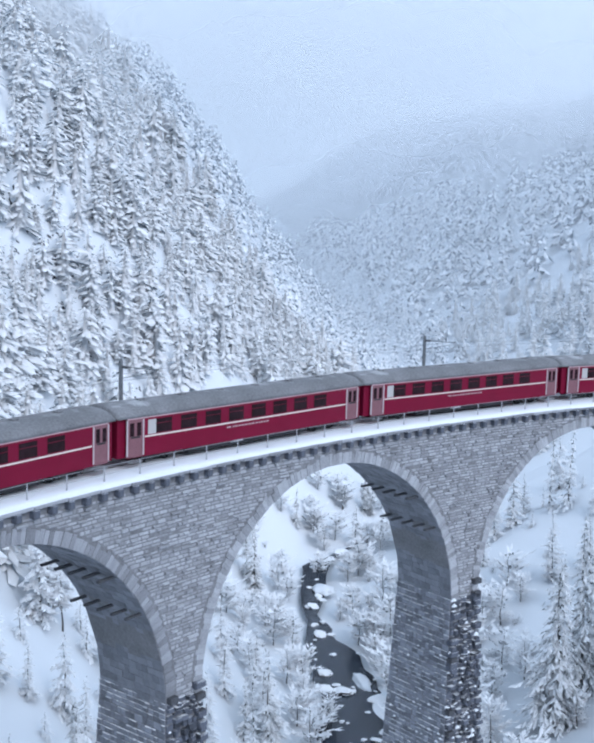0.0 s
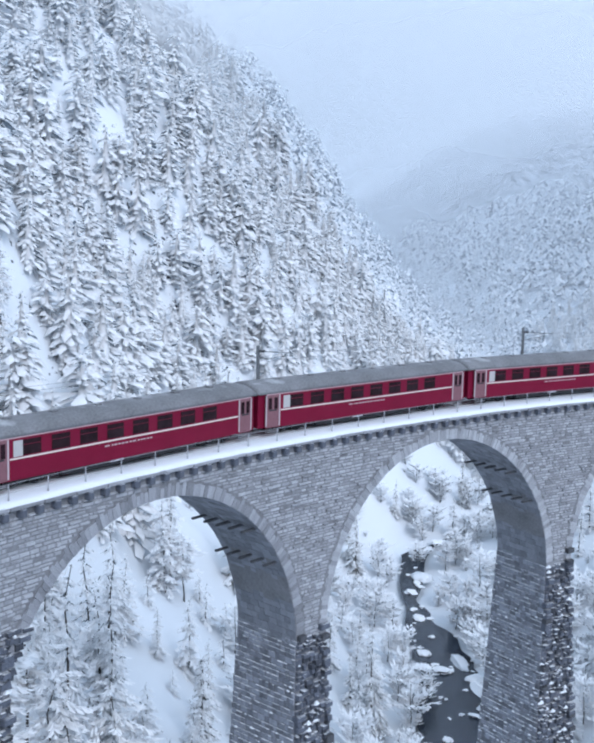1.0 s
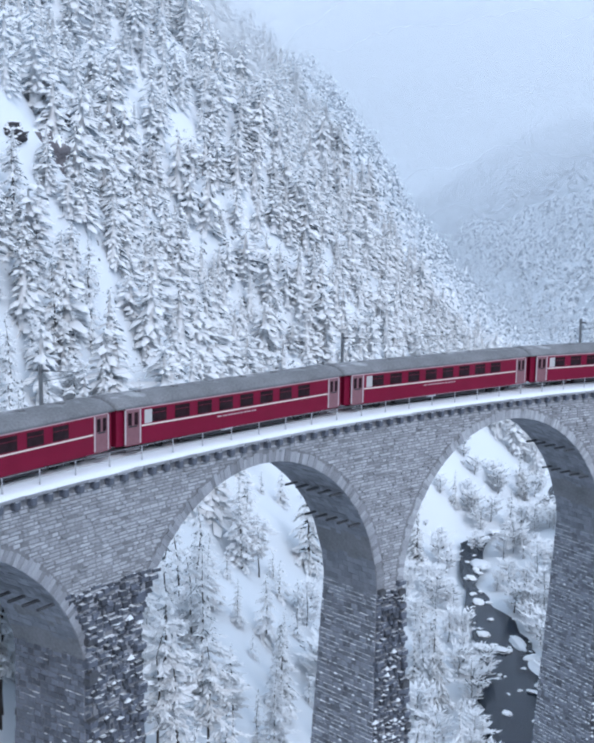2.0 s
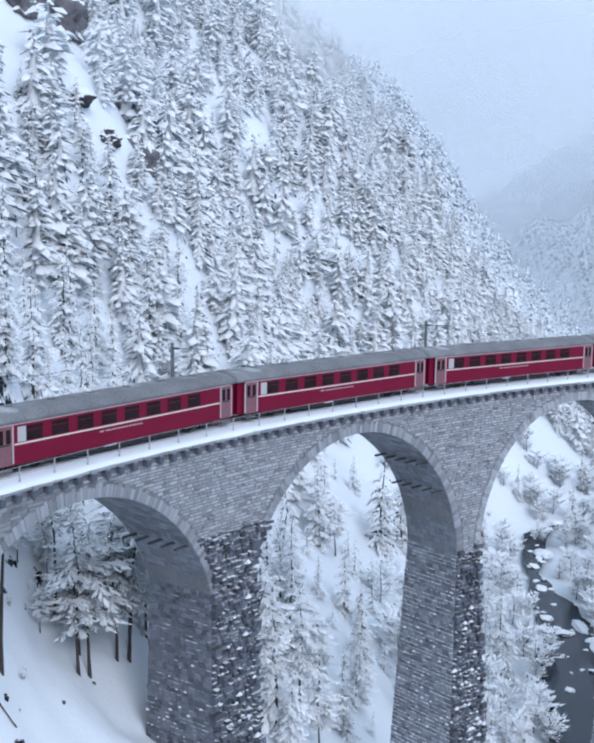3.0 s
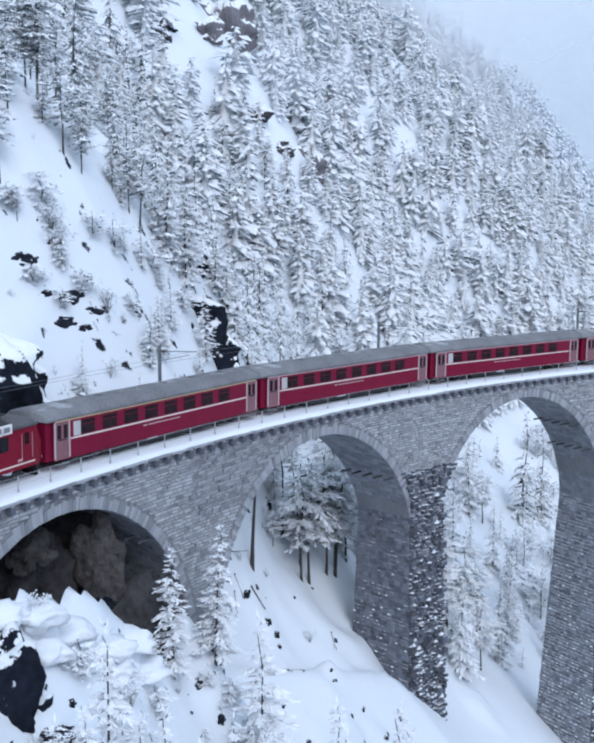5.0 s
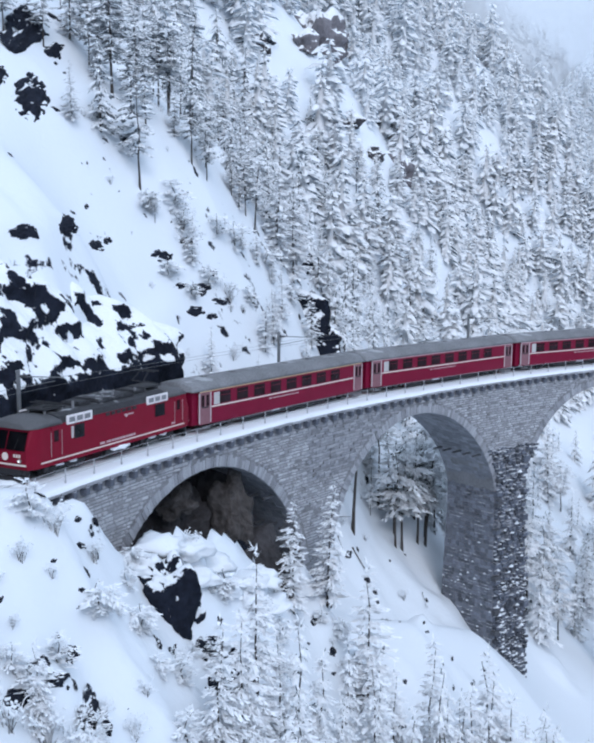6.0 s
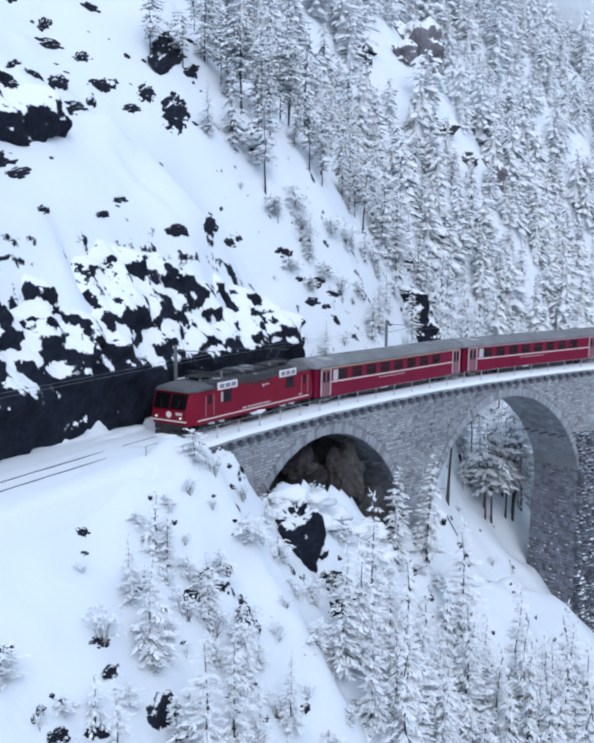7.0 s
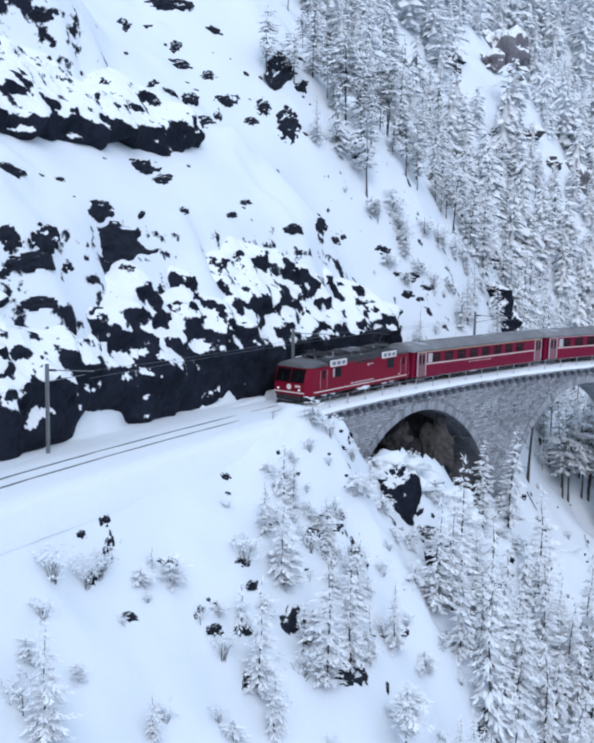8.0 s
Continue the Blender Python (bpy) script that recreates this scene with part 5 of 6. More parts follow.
def laden_boughs(rng, h, width, base, whorls, per, droop, rounded=False, full=1.0):
    """A crown weighed down by snow: a dark heart and tiers of short thick paws. Returns places and faces."""
    verts, faces = [], []
    sides = 6
    for j in range(sides):
        a = 6.283 * j / sides
        verts.append((math.cos(a) * width * 0.34, math.sin(a) * width * 0.34, base))
    verts.append((0, 0, h * 0.95))
    faces.extend((j, (j + 1) % sides, sides) for j in range(sides))
    lop = rng.uniform(0, 6.283)
    for w in range(whorls):
        u = (w + rng.uniform(-0.3, 0.3) + 0.3) / whorls
        z = base + (h - base) * u
        shape = math.sin(3.0 * (0.14 + 0.86 * min(max(u, 0), 1))) ** 0.7 if rounded else max(1 - u, 0) ** 0.8
        reach = width * max(shape, 0.0) * rng.uniform(0.75, 1.15) + 0.22
        count = max(3, round(per * (0.45 + 0.55 * (1 - u))))
        turn = rng.uniform(0, 6.28)
        for j in range(count):
            if rng.random() > full:
                continue
            az = turn + 6.283 * j / count + rng.uniform(-0.5, 0.5)
            ln = reach * rng.uniform(0.35, 1.1) * (1 + 0.2 * math.cos(az - lop))
            wide = ln * rng.uniform(0.10, 0.20) + 0.10
            fall = droop * rng.uniform(0.5, 1.5)
            z0 = z + rng.uniform(-0.5, 0.5) * (h - base) / whorls
            ca, sa, b = math.cos(az), math.sin(az), len(verts)
            skew = rng.uniform(-0.4, 0.4) * wide

            def at(f, side, dz):
                verts.append((ca * ln * f - sa * side, sa * ln * f + ca * side, z0 - fall * ln * f ** 1.5 + dz))

            thick = 0.07 + 0.07 * ln
            at(0.15, 0, 0)
            at(rng.uniform(0.6, 0.85), skew, thick)
            at(1.0, skew * 1.5, -thick * rng.uniform(0.4, 1.4))
            at(rng.uniform(0.55, 0.9), wide + skew, -wide * rng.uniform(0.1, 0.6))
            at(rng.uniform(0.55, 0.9), -wide + skew, -wide * rng.uniform(0.1, 0.6))
            faces.extend(((b, b + 1, b + 3), (b, b + 4, b + 1), (b + 1, b + 2, b + 3), (b + 1, b + 4, b + 2)))
    return np.array(verts), np.array(faces)


def stem(rng, h, r, sides=7, lean=0.0):
    verts, faces = [], []
    levels = 6
    ox = [rng.uniform(-1, 1) * lean * i for i in range(levels)]
    oy = [rng.uniform(-1, 1) * lean * i for i in range(levels)]
    for i in range(levels):
        u = i / (levels - 1)
        rad = r * (1.25 if i == 0 else 1 - 0.9 * u) + 0.01
        for j in range(sides):
            a = 6.283 * j / sides
            verts.append((ox[i] + rad * math.cos(a), oy[i] + rad * math.sin(a), -0.6 + (h + 0.6) * u))
    for i in range(levels - 1):
        for j in range(sides):
            k = (j + 1) % sides
            faces.append((i * sides + j, i * sides + k, (i + 1) * sides + k, (i + 1) * sides + j))
    return verts, faces


# kinds: height, spread, bare stem below, whorls, boughs a whorl, droop, sprays a bough, their size, fullness, round crown
KINDS = {
    "full": (10.0, 2.1, 0.7, 20, 8, 0.46, 11, 0.25, 0.9, False),
    "slim": (12.0, 1.6, 1.0, 21, 7, 0.56, 7, 0.34, 0.9, False),
    "pine": (9.5, 2.0, 3.2, 16, 7, 0.20, 9, 0.29, 0.85, True),
    "larch": (10.5, 2.2, 1.0, 25, 8, 0.22, 11, 0.26, 0.93, False),
    "tall_pine": (13.5, 2.0, 7.0, 14, 7, 0.22, 7, 0.30, 0.8, True),
    "dark_pine": (9.5, 2.0, 3.0, 16, 7, 0.24, 10, 0.26, 0.85, True),
    "dark_spruce": (10.0, 1.9, 0.6, 18, 8, 0.55, 9, 0.30, 0.92, False),
    "young": (4.2, 1.1, 0.2, 11, 7, 0.40, 4, 0.40, 0.9, False),
    "great": (21.0, 4.0, 2.0, 32, 9, 0.62, 9, 0.26, 0.95, False),
    "bare": (5.5, 2.3, 0.7, 10, 7, -0.45, 7, 0.30, 0.9, True),
    "shrub": (1.7, 1.15, 0.05, 8, 8, 0.05, 8, 0.24, 0.85, True),
}
TREE_LABELS = {
    "full": "snow-laden spruce with drooping white boughs",
    "slim": "slender spruce weighed down by snow",
    "pine": "pine with a bare dark trunk and snowy crown",
    "larch": "thin open larch with rimed branches",
    "tall_pine": "tall pine with a long bare dark trunk",
    "dark_pine": "dark pine sheltered by the viaduct, lightly snowed",
    "dark_spruce": "dark slender spruce with snow on its drooping boughs",
    "bush": "leafless bush with snow-covered twigs",
    "young": "small young spruce half buried in snow",
    "shrub": "low evergreen shrub loaded with snow",
    "bare": "leafless riverside tree with rimed white twigs",
    "great": "great dark spruce with snow along its boughs",
}
tree_makers = {}
tree_rng = random.Random(11)
for kind, (h, wd, base, whorls, per, droop, sprays, size, thin, rounded) in KINDS.items():
    for variant in range(3 if kind != "great" else 2):
        k = tree_rng.uniform(0.85, 1.15)
        crown_v, crown_f = crown_boughs(tree_rng, h * k, wd, base, whorls, per, droop, sprays, size, thin, rounded)
        trunk_v, trunk_f = stem(tree_rng, h * k * 0.9, 0.008 * h + 0.025, lean=0.05)
        meshes = []
        for nm, vv, ff, mt in (("trunk", trunk_v, trunk_f, BARK), ("crown", crown_v.tolist(), crown_f.tolist(), RIMED_TWIG if kind == "larch" else DARK_NEEDLES if kind in ("great", "dark_pine", "tall_pine", "dark_spruce") else RIMED_TWIG if kind == "bare" else NEEDLES)):
            me = bpy.data.meshes.new(nm)
            me.from_pydata(vv, [], ff)
            me.materials.append(mt)
            meshes.append(me)
        tree_makers[kind, variant] = meshes


# a leafless bush: arching stems, side twigs, cushions of snow on them
for variant in range(3):
    stems, snow_bits = bmesh.new(), bmesh.new()
    for i in range(20):
        az, out, up = tree_rng.uniform(0, 6.283), tree_rng.uniform(0.3, 1.2), tree_rng.uniform(0.7, 1.7)
        a = Vector((tree_rng.uniform(-0.15, 0.15), tree_rng.uniform(-0.15, 0.15), -0.2))
        b = a + Vector((math.cos(az) * out * 0.45, math.sin(az) * out * 0.45, up * 0.75))
        c = a + Vector((math.cos(az) * out, math.sin(az) * out, up))
        rod(a, b, 0.030, stems, 4, 0.020)
        rod(b, c, 0.020, stems, 3, 0.006)
        for j in range(5):
            p = b.lerp(c, tree_rng.random())
            q = p + Vector((tree_rng.uniform(-0.3, 0.3), tree_rng.uniform(-0.3, 0.3), tree_rng.uniform(0.0, 0.35)))
            rod(p, q, 0.012, stems, 3, 0.004)
            if tree_rng.random() < 0.75:
                bmesh.ops.create_icosphere(snow_bits, subdivisions=1, radius=1, matrix=Matrix.LocRotScale(q, Euler((tree_rng.random(), tree_rng.random(), tree_rng.random())), (tree_rng.uniform(0.04, 0.11), tree_rng.uniform(0.04, 0.09), tree_rng.uniform(0.03, 0.06))))
    pair = []
    for nm, bm, mt in (("trunk", stems, TWIG), ("crown", snow_bits, SNOW)):
        me = bpy.data.meshes.new(nm)
        bm.to_mesh(me)
        bm.free()
        me.materials.append(mt)
        pair.append(me)
    tree_makers["bush", variant] = pair


def plant(kind, x, y, size=1.0, turn=None, z=None):
    """One tree, standing on the ground."""
    trunk_me, crown_me = tree_makers[kind, tree_rng.randrange(3 if kind != "great" else 2)]
    z = float(height(x, y)) - 0.15 if z is None else z
    name = {"pine": "pine", "dark_pine": "pine", "tall_pine": "pine", "larch": "larch", "bush": "bush", "shrub": "shrub", "bare": "bare_tree"}.get(kind, "spruce")
    ob = thing(name, pose(x, y, z, tree_rng.uniform(-2, 2), tree_rng.uniform(-2, 2), tree_rng.uniform(0, 360) if turn is None else turn) @ Matrix.Scale(size, 4), TREE_LABELS[kind], "bush" if kind in ("bush", "shrub") else "tree", "trees on the slopes")
    for nm, me in (("trunk", trunk_me), ("crown", crown_me)):
        p = new(nm, me)
        p.parent = ob
    return ob


# trees that stand out: kind, x, y, size
for kind, x, y, size in TREES_KNOWN:
    plant(kind, x, y, size)

# scattered trees on the near slopes
scatter = random.Random(23)
spots = []


def scatter_trees(count, x0, x1, y0, y1, kinds, allow, gap, low=0.6, high=1.15):
    made = tries = 0
    while made < count and tries < count * 40:
        tries += 1
        x, y = scatter.uniform(x0, x1), scatter.uniform(y0, y1)
        r, phi = (float(v) for v in line_frame(np.array(x), np.array(y)))
        if not allow(x, y, r, phi, float(river_x(y)) - x):
            continue
        if any((x - a) ** 2 + (y - b) ** 2 < gap * gap for a, b in spots):
            continue
        spots.append((x, y))
        plant(scatter.choice(kinds), x, y, scatter.uniform(low, high))
        made += 1


# the thicket below the first arches
scatter_trees(125, -102, -74, 26, 68, ("larch", "larch", "larch", "full", "slim"), lambda x, y, r, phi, d: 83 < r < 97.5 and -1.12 < phi < -0.96 and d > 12, 1.2, 0.6, 1.0)
scatter_trees(34, -92, -66, 44, 70, ("larch", "larch", "full"), lambda x, y, r, phi, d: 82 < r < 94.5 and -0.97 < phi < -0.84 and d > 12, 2.0, 0.5, 0.8)
scatter_trees(54, -100, -78, 12, 50, ("larch", "larch", "pine", "slim", "full"), lambda x, y, r, phi, d: 87 < r < 98.2 and -1.30 < phi < -1.10 and d > 12, 1.5, 0.45, 0.85)
# low growth on the bank under the line
scatter_trees(20, -108, -88, 6, 48, ("bush", "shrub"), lambda x, y, r, phi, d: 92 < r < 104 and -1.50 < phi < -1.1, 1.5, 0.35, 0.8)
scatter_trees(85, -104, -86, 12, 52, ("shrub", "shrub", "bush"), lambda x, y, r, phi, d: 95 < r < 104.6 and -1.37 < phi < -1.06, 0.9, 0.35, 0.9)
scatter_trees(26, -104, -86, 10, 50, ("larch", "pine", "shrub"), lambda x, y, r, phi, d: 90 < r < 101.5 and -1.42 < phi < -1.10, 1.5, 0.25, 0.5)
# the slope behind the first arches, and the open wood above the line
scatter_trees(16, -92, -66, 70, 104, ("pine", "dark_pine", "dark_spruce"), lambda x, y, r, phi, d: 113 < r < 128 and phi < -0.62, 2.3, 0.7, 1.15)
scatter_trees(48, -120, -80, 62, 135, ("full", "full", "slim", "larch"), lambda x, y, r, phi, d: 121 < r < 152 and -0.93 < phi < -0.60, 2.2, 0.5, 0.85)
scatter_trees(62, -150, -84, 62, 150, ("pine", "full", "slim", "larch", "full"), lambda x, y, r, phi, d: 140 < r < 172 and -1.02 < phi < -0.50, 2.8, 0.5, 0.85)
scatter_trees(30, -150, -100, 40, 110, ("pine", "pine", "larch"), lambda x, y, r, phi, d: 122 < r < 165 and -1.10 < phi < -0.88, 3.0, 0.4, 0.7)
scatter_trees(34, -112, -90, 50, 84, ("bush", "bush", "bush", "larch"), lambda x, y, r, phi, d: 114.5 < r < 127 and -1.08 < phi < -0.89, 1.3, 0.25, 0.45)
scatter_trees(17, -110, -50, 84, 150, ("pine", "full", "slim", "slim"), lambda x, y, r, phi, d: 124 < r < 142 and phi > -0.9 and d > 33, 2.8, 0.7, 1.15)
# down by the river
scatter_trees(38, -74, -44, 98, 165, ("slim", "full", "larch", "young"), lambda x, y, r, phi, d: r > 118 and 6.5 < d < 34, 3.0, 0.5, 0.95)
scatter_trees(205, -72, 0, 116, 245, ("bare", "bare", "bare", "bush"), lambda x, y, r, phi, d: r > 118 and 4.2 < abs(d) < 26, 2.1, 0.6, 1.15)
scatter_trees(54, -34, 24, 100, 200, ("larch", "slim", "young", "full"), lambda x, y, r, phi, d: r > 118 and -48 < d < -9 and x < 2 + (y - 100) * 0.5, 3.0, 0.5, 1.0)

# the woods on the far slopes: all in one, many trees to a hillside
wood_kinds = []
for j in range(9):
    h = tree_rng.uniform(8.5, 11)
    v, f = laden_boughs(tree_rng, h, tree_rng.uniform(2.1, 2.8), 0.5, 16 + j % 3, 10, tree_rng.uniform(0.15, 0.45), j % 2 == 1, 0.88)
    wood_kinds.append((v, f))
far_kinds = []
for j in range(6):
    v, f = crown_boughs(tree_rng, 9.5, 2.0, 0.3, 8, 6, 0.6, 1, 0.85, 1.0, False, 0.38, 0.3)
    far_kinds.append((v, f))


def woods(name, xs, ys, sizes, kinds, material, label):
    vs, fs, base = [], [], 0
    zs = height(xs, ys)
    wr = np.random.default_rng(8)
    for x, y, z, s in zip(xs, ys, zs, sizes):
        v, f = kinds[wr.integers(len(kinds))]
        a = wr.uniform(0, 6.283)
        c, q = math.cos(a) * s, math.sin(a) * s
        vs.append(np.stack([v[:, 0] * c - v[:, 1] * q + x, v[:, 0] * q + v[:, 1] * c + y, v[:, 2] * s * wr.uniform(0.8, 1.15) + z - 0.3], 1))
        fs.append(f + base)
        base += len(v)
    v, f = np.concatenate(vs), np.concatenate(fs)
    me = bpy.data.meshes.new(name)
    me.vertices.add(len(v))
    me.vertices.foreach_set("co", v.ravel())
    me.loops.add(f.size)
    me.loops.foreach_set("vertex_index", f.ravel().astype(np.int32))
    me.polygons.add(len(f))
    me.polygons.foreach_set("loop_start", np.arange(0, f.size, 3, dtype=np.int32))
    me.update(calc_edges=True)
    me.materials.append(material)
    return tagged(new(name, me), label, "forest", kind="stuff")


def wood_spots(seed, x0, x1, y0, y1, gap, keep):
    """Places on a jittered grid that keep() lets stand."""
    wr = np.random.default_rng(seed)
    xs, ys = np.meshgrid(np.arange(x0, x1, gap), np.arange(y0, y1, gap))
    xs = xs.ravel() + wr.uniform(-0.45, 0.45, xs.size) * gap
    ys = ys.ravel() + wr.uniform(-0.45, 0.45, ys.size) * gap
    r, phi = line_frame(xs, ys)
    ok = keep(xs, ys, r, phi, river_x(ys) - xs, wr.uniform(0, 1, xs.size))
    return xs[ok], ys[ok]


def clear_of_rocks(x, y):
    ok = x < 1e9
    for a, b, z, sx, sy, sz, look_of in ROCKS_KNOWN:
        ahead = 40 if sx > 6 else 13 if sx > 2.4 else 2
        ok = ok & ((x - a) ** 2 + (y - b) ** 2 > (0.9 * sx) ** 2) & ~((np.abs(x - a - 0.14 * (b - y)) < sx * 0.85) & (y < b) & (y > b - ahead))
    return ok


xs, ys = wood_spots(1, -230, 40, 84, 300, 3.35, lambda x, y, r, phi, d, u: (d > np.where(y > 252, 5, 34 + 3 * wave(x, y, 20, 3))) & (r > 152) & (phi > -0.86) & (d < 200) & clear_of_rocks(x, y) & (u < np.where(y < 170, 0.78, 0.97)))
sizes = np.random.default_rng(2).uniform(0.55, 1.25, len(xs))
# higher and farther trees take the needles paled for haze
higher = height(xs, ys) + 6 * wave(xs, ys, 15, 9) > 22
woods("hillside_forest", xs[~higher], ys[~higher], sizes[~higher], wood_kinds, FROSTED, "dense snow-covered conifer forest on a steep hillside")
woods("hazed_forest", xs[higher], ys[higher], sizes[higher], wood_kinds, HAZED_NEEDLES, "frosted conifer forest higher on the steep hillside, paled for haze")
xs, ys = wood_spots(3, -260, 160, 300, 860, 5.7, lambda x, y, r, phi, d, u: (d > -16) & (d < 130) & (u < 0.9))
woods("upper_forest", xs, ys, np.random.default_rng(4).uniform(0.7, 1.2, len(xs)), far_kinds, HAZED_RIME, "rimed conifer forest along the ridge, paled for haze")
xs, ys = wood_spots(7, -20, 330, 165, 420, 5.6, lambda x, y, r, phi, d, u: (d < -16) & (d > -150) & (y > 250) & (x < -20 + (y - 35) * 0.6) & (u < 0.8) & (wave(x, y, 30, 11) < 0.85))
woods("riverside_forest", xs, ys, np.random.default_rng(7).uniform(0.6, 1.25, len(xs)), wood_kinds, HAZED_NEEDLES, "snowy conifers on the far side of the river")
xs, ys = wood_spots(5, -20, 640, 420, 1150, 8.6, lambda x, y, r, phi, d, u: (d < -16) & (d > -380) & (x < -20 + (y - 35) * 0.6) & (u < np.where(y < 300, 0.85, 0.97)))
woods("valley_forest", xs, ys, np.random.default_rng(6).uniform(1.3, 2.2, len(xs)), far_kinds, HAZED_RIME, "frosted conifer forest on the far valley side, paled for haze")

# ---- mist: sheets across the valley stand in for haze, thicker towards the cloud above ----
def haze_sheet(y, thin, thick, low, high, seed):
    """A see-through sheet for haze across the valley at y: thin below the height low, thick above the height high."""
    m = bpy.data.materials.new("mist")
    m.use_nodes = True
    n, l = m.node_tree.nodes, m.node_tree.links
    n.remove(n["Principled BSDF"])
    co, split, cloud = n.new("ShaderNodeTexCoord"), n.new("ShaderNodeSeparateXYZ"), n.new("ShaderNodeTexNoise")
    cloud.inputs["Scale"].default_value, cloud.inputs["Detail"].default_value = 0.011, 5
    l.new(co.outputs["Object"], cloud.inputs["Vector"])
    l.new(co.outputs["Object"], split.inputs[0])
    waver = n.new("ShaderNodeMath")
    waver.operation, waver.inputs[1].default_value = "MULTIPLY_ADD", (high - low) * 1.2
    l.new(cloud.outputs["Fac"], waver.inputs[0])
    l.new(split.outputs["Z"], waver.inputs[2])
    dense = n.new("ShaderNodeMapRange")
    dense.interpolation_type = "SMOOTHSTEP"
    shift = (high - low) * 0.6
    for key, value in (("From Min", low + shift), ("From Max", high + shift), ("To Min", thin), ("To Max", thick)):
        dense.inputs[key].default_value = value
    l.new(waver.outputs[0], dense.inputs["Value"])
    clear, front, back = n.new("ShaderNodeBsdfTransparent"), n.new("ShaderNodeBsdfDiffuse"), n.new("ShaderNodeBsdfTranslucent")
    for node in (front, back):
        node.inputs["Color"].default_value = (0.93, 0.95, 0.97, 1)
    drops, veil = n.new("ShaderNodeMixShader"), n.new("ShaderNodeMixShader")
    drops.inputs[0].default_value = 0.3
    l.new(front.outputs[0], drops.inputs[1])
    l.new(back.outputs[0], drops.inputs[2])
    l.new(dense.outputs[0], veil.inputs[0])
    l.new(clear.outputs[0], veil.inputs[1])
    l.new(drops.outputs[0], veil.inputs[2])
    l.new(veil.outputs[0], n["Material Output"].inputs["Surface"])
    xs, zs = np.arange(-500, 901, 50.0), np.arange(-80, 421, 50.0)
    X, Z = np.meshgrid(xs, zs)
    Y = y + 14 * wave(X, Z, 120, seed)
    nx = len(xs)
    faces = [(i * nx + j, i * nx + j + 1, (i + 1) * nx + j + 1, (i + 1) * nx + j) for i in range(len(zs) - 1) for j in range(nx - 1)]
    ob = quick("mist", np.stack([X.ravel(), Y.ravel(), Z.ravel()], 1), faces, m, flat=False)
    return tagged(ob, "see-through pale sheet standing in for mist across the valley", "mist", kind="stuff")


haze_sheet(262, 0.03, 0.50, 15, 85, 1)
haze_sheet(345, 0.09, 0.45, 10, 110, 2)
haze_sheet(430, 0.20, 0.42, 0, 100, 6)
haze_sheet(560, 0.25, 0.55, 0, 100, 3)
haze_sheet(790, 0.34, 0.70, 0, 100, 4)
haze_sheet(1220, 0.75, 0.55, 40, 150, 5)

# ---- rock outcrops on the hillside ----
def outcrop(x, y, z, size, material, label, seed, turn=0.0):
    sx, sy, sz = size
    bm = lump(random.Random(seed), sx, max(sy, 0.7 * sx), max(sz, 0.55 * sx), 0.42, 4)
    for v in bm.verts:
        v.co += v.co.normalized() * min(size) * (0.14 * noise.noise(v.co * 0.9) + 0.12 * noise.noise(v.co * 2.3))
    ob = part("rock_outcrop", bm, material, None, smooth_faces=True)
    ob.matrix_basis = pose(x, y, z, 0, 0, turn)
    return tagged(ob, label, "rock")


for i, (x, y, z, sx, sy, sz, look_of) in enumerate(ROCKS_KNOWN):
    outcrop(x, y, z, (sx, sy, sz), (BARE_ROCK, RED_ROCK, SHADED_ARCH_ROCK, MOUND_ROCK, LIT_BROWN_ROCK)[look_of], ("dark bare rock showing through the snow", "reddish bare rock face among snowy trees", "rock under the first arch with its shade in the colour", "dark rock in the snowy bank, standing in for dark hollows", "bare brown rock under the first arch, coloured as lit")[look_of], 90 + i, 20.0 * i)

# rounded cushions of snow along the edge of the mound before the first arch
for i, (x, y, size) in enumerate((
        (-99.0, 33.3, 0.83), (-98.3, 35.1, 0.97), (-97.3, 36.2, 0.93), (-96.5, 38.3, 0.90), (-95.5, 39.2, 0.98), (-95.0, 42.7, 0.83),
        (-96.0, 37.6, 0.76), (-94.9, 38.8, 0.78), (-96.7, 35.7, 0.74), (-94.4, 42.6, 0.83), (-98.2, 33.9, 0.60),
        )):
    ob = part("snow_cushion", lump(random.Random(700 + i), size * 1.25, size * 1.15, size * 0.55, 0.40, 3), SNOW, None, smooth_faces=True)
    ob.matrix_basis = pose(x, y, float(height(x, y)) + 0.02, 0, 0, 40.0 * i)
    tagged(ob, "rounded cushion of snow on the rocky mound", "snow", "snow cushions on the mound")

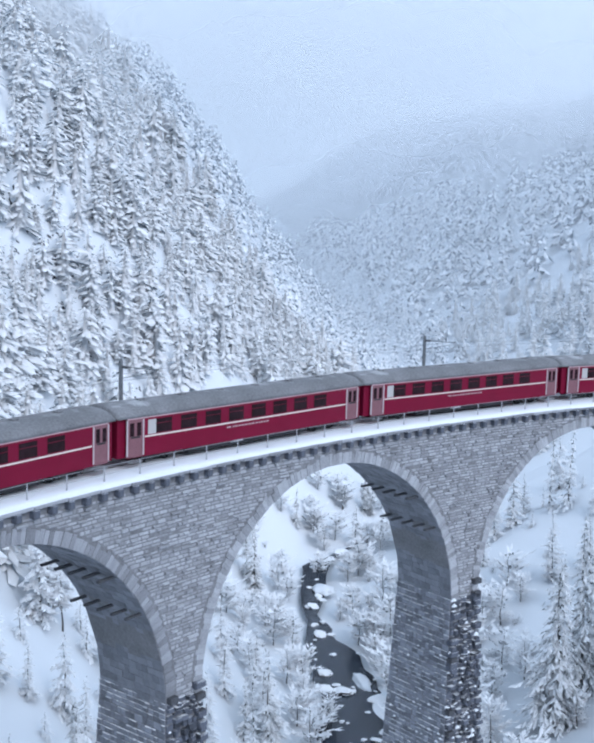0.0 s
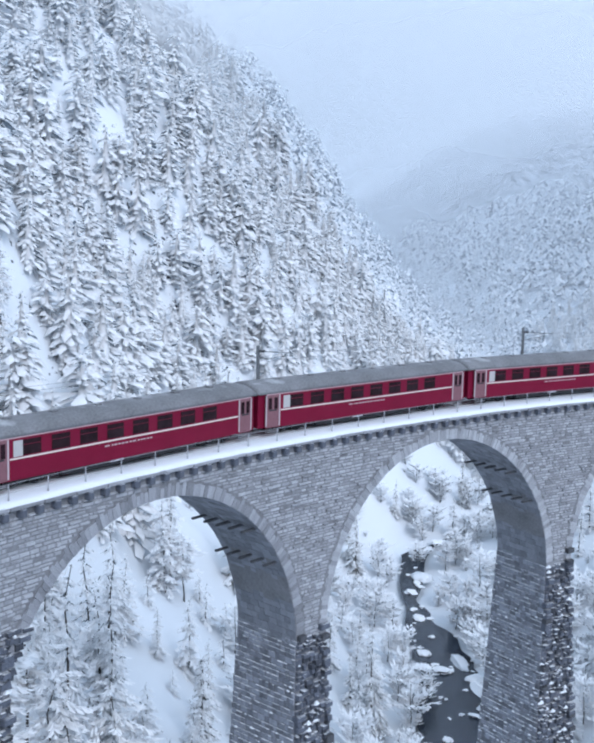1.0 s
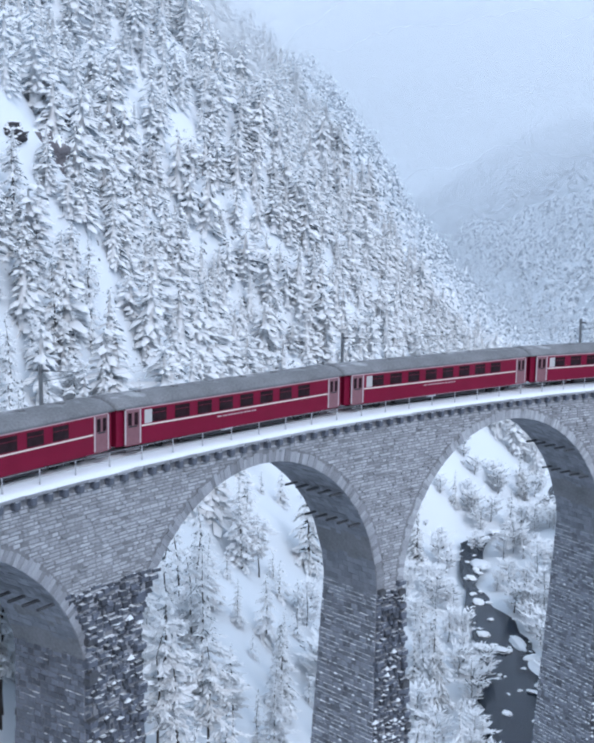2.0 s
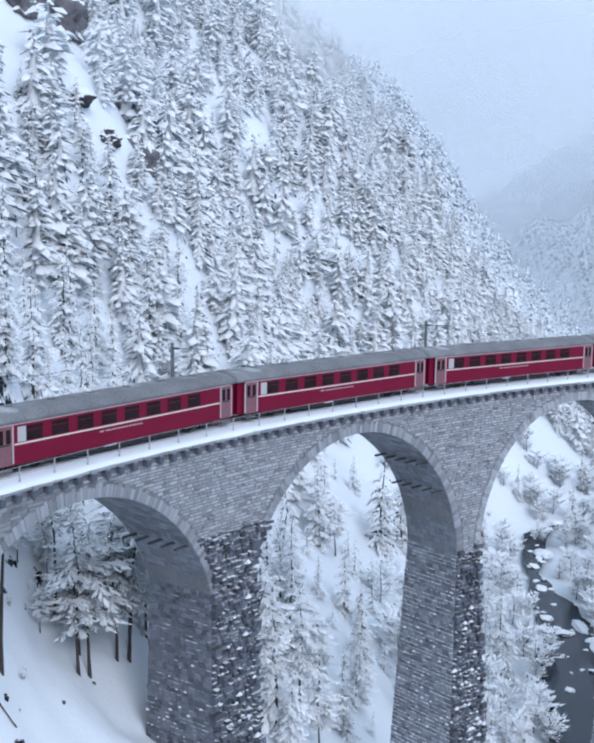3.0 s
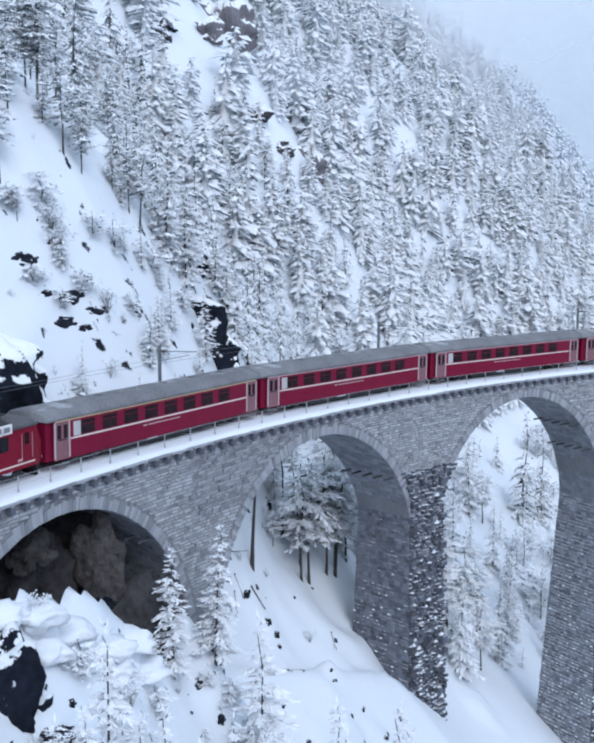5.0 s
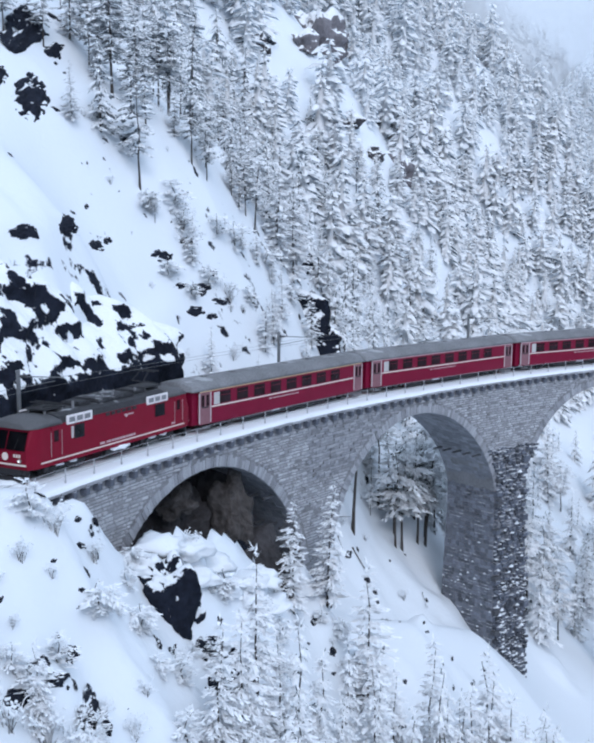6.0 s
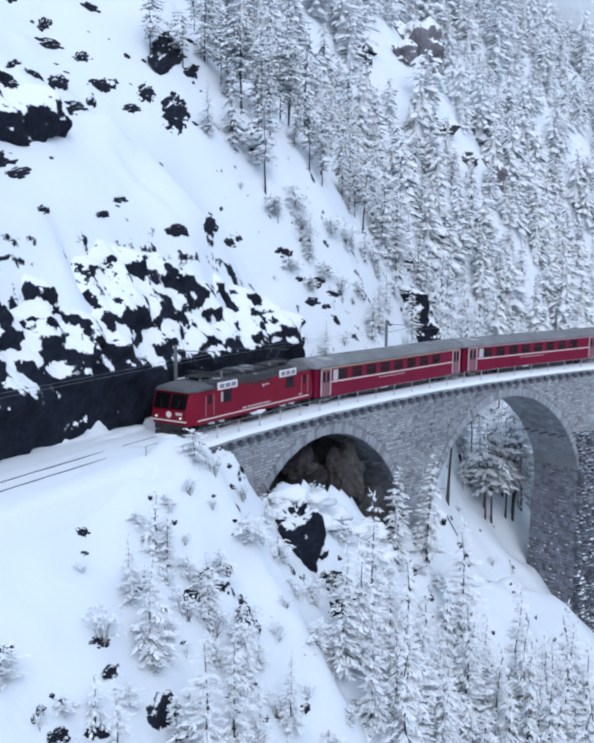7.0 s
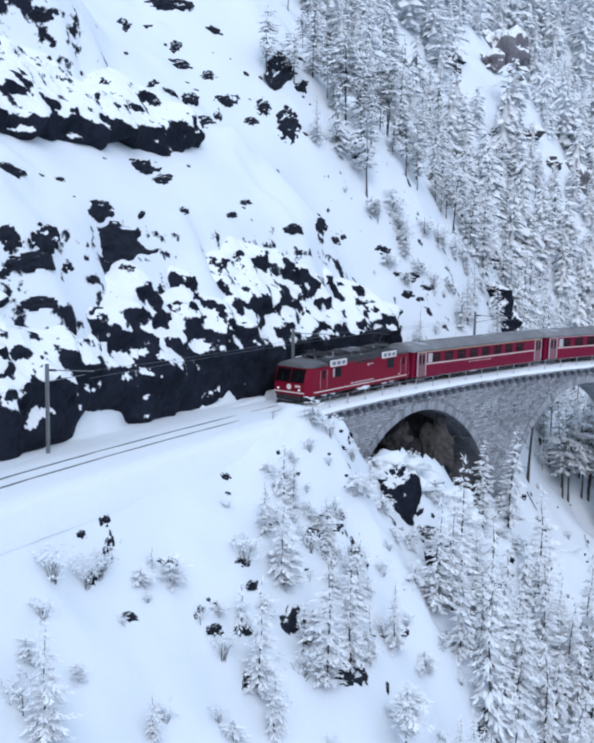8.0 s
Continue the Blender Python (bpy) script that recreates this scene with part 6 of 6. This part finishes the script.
# fallen branches lying on the slope under the second arch
def fallen_branch(x0, y0, x1, y1, r, lift=0.0):
    a = Vector((x0, y0, float(height(x0, y0)) + 0.08))
    b = Vector((x1, y1, float(height(x1, y1)) + 0.10 + lift))
    log = thing("fallen_branch", Matrix.Translation(a), "dead branch lying half buried in snow", "branch", "fallen branches under the arch")
    d = b - a
    part("stem", rod((0, 0, 0), d, r, sides=6, r2=r * 0.5), BARK, log)
    for f, turn in ((0.45, 0.7), (0.7, -0.6)):
        side = Vector((d.x * math.cos(turn) - d.y * math.sin(turn), d.x * math.sin(turn) + d.y * math.cos(turn), d.z + 0.2))
        part("twig", rod(d * f, d * f + side * 0.3, r * 0.4, sides=4, r2=r * 0.15), BARK, log)
    part("snow_strip", rod(d * 0.1 + Vector((0, 0, r * 0.8)), d * 0.9 + Vector((0, 0, r * 0.7)), r * 0.7, sides=6, r2=r * 0.4), SNOW, log, "snow lying along the stem")


fallen_branch(-92.6, 62.6, -91.9, 62.1, 0.05)
fallen_branch(-91.6, 63.1, -90.7, 63.3, 0.06)
fallen_branch(-93.6, 63.9, -92.8, 62.7, 0.07, 0.5)
fallen_branch(-92.9, 63.6, -91.9, 64.4, 0.04, 0.9)
fallen_branch(-92.5, 61.8, -92.2, 60.8, 0.04)
fallen_branch(-86.6, 67.4, -86.2, 66.3, 0.04, 0.2)

# dark rock breaking through the snow on the bank and the open slopes
def break_mesh(seed, n=20):
    """A low ragged knob of rock, about one metre each way from its middle, sunk at the rim."""
    o = Vector((seed * 7.3, seed * 3.1, seed * 1.7))
    grid, verts, faces = np.linspace(-1.35, 1.35, n), [], []
    for v in grid:
        for u in grid:
            p = Vector((u, v, 0)) + o
            rise = 0.75 * (1 - u * u - v * v) + 0.85 * noise.noise(p * 1.5) + 0.55 * noise.noise(p * 3.3) + 0.25 * noise.noise(p * 7.0)
            verts.append((u + 0.06 * noise.noise(p * 5.1), v + 0.06 * noise.noise(p * 4.3), max(min(rise, 1.1) * 0.42, -0.16)))
    for i in range(n - 1):
        for j in range(n - 1):
            f = (i * n + j, i * n + j + 1, (i + 1) * n + j + 1, (i + 1) * n + j)
            if max(verts[k][2] for k in f) > -0.10:
                faces.append(f)
    me = bpy.data.meshes.new("rock")
    me.from_pydata(verts, [], faces)
    me.polygons.foreach_set("use_smooth", [True] * len(faces))
    me.materials.append(BREAK_ROCK)
    return me


break_small = [break_mesh(i) for i in range(8)]
break_large = [break_mesh(20 + i, 44) for i in range(5)]
stones_rng = random.Random(41)


def rock_break(x, y, sx, sy, turn=0.0):
    """Rock lying in the slope, its long way turned from the level line by so many radians."""
    gx = float(height(x + 0.4, y) - height(x - 0.4, y)) / 0.8
    gy = float(height(x, y + 0.4) - height(x, y - 0.4)) / 0.8
    up = Vector((-gx, -gy, 1)).normalized()
    along = Vector((0, 0, 1)).cross(up).normalized()
    turned = Matrix((along, up.cross(along), up)).transposed().to_4x4()
    ob = new("rock", stones_rng.choice(break_large if sx * sy > 0.5 else break_small))
    ob.matrix_basis = Matrix.Translation((x, y, float(height(x, y)))) @ turned @ Matrix.Rotation(turn + stones_rng.uniform(-0.1, 0.1), 4, "Z") @ Matrix.Diagonal((sx * 1.1, sy * 1.1, min(sx, sy, 0.9), 1))
    tagged(ob, "dark rock breaking through the deep snow", "rock", "rocks on the slopes")


for x, y, sx, sy, turn in BREAKS_CUTTING + BREAKS_SLOPE + BREAKS_WOOD + BREAKS_BANK + BREAKS_LOW:
    rock_break(x, y, sx, sy, turn)
for x, y, size in BREAKS_ARCH:
    rock_break(x, y, size * 0.5, size * 0.4)
# small ones: between the bushes on the bank, under the second arch, high on the open slope
for count, x0, x1, y0, y1, r0, r1, turn0, turn1, sizes in (
        (70, -106, -86, 14, 55, 96, 105, -1.40, -1.08, (0.08, 0.12, 0.16, 0.22, 0.30)),
        (22, -96, -80, 48, 66, 96, 107, -1.02, -0.90, (0.08, 0.10, 0.14, 0.18)),
        (46, -125, -100, 10, 75, 116, 134, -1.42, -1.02, (0.10, 0.14, 0.20, 0.30, 0.45))):
    done = 0
    while done < count:
        x, y = stones_rng.uniform(x0, x1), stones_rng.uniform(y0, y1)
        r, phi = (float(v) for v in line_frame(np.array(x), np.array(y)))
        if r0 < r < r1 and turn0 < phi < turn1:
            size = stones_rng.choice(sizes)
            rock_break(x, y, size * stones_rng.uniform(1.0, 1.8), size * stones_rng.uniform(0.5, 0.9), stones_rng.uniform(-0.5, 0.5))
            done += 1
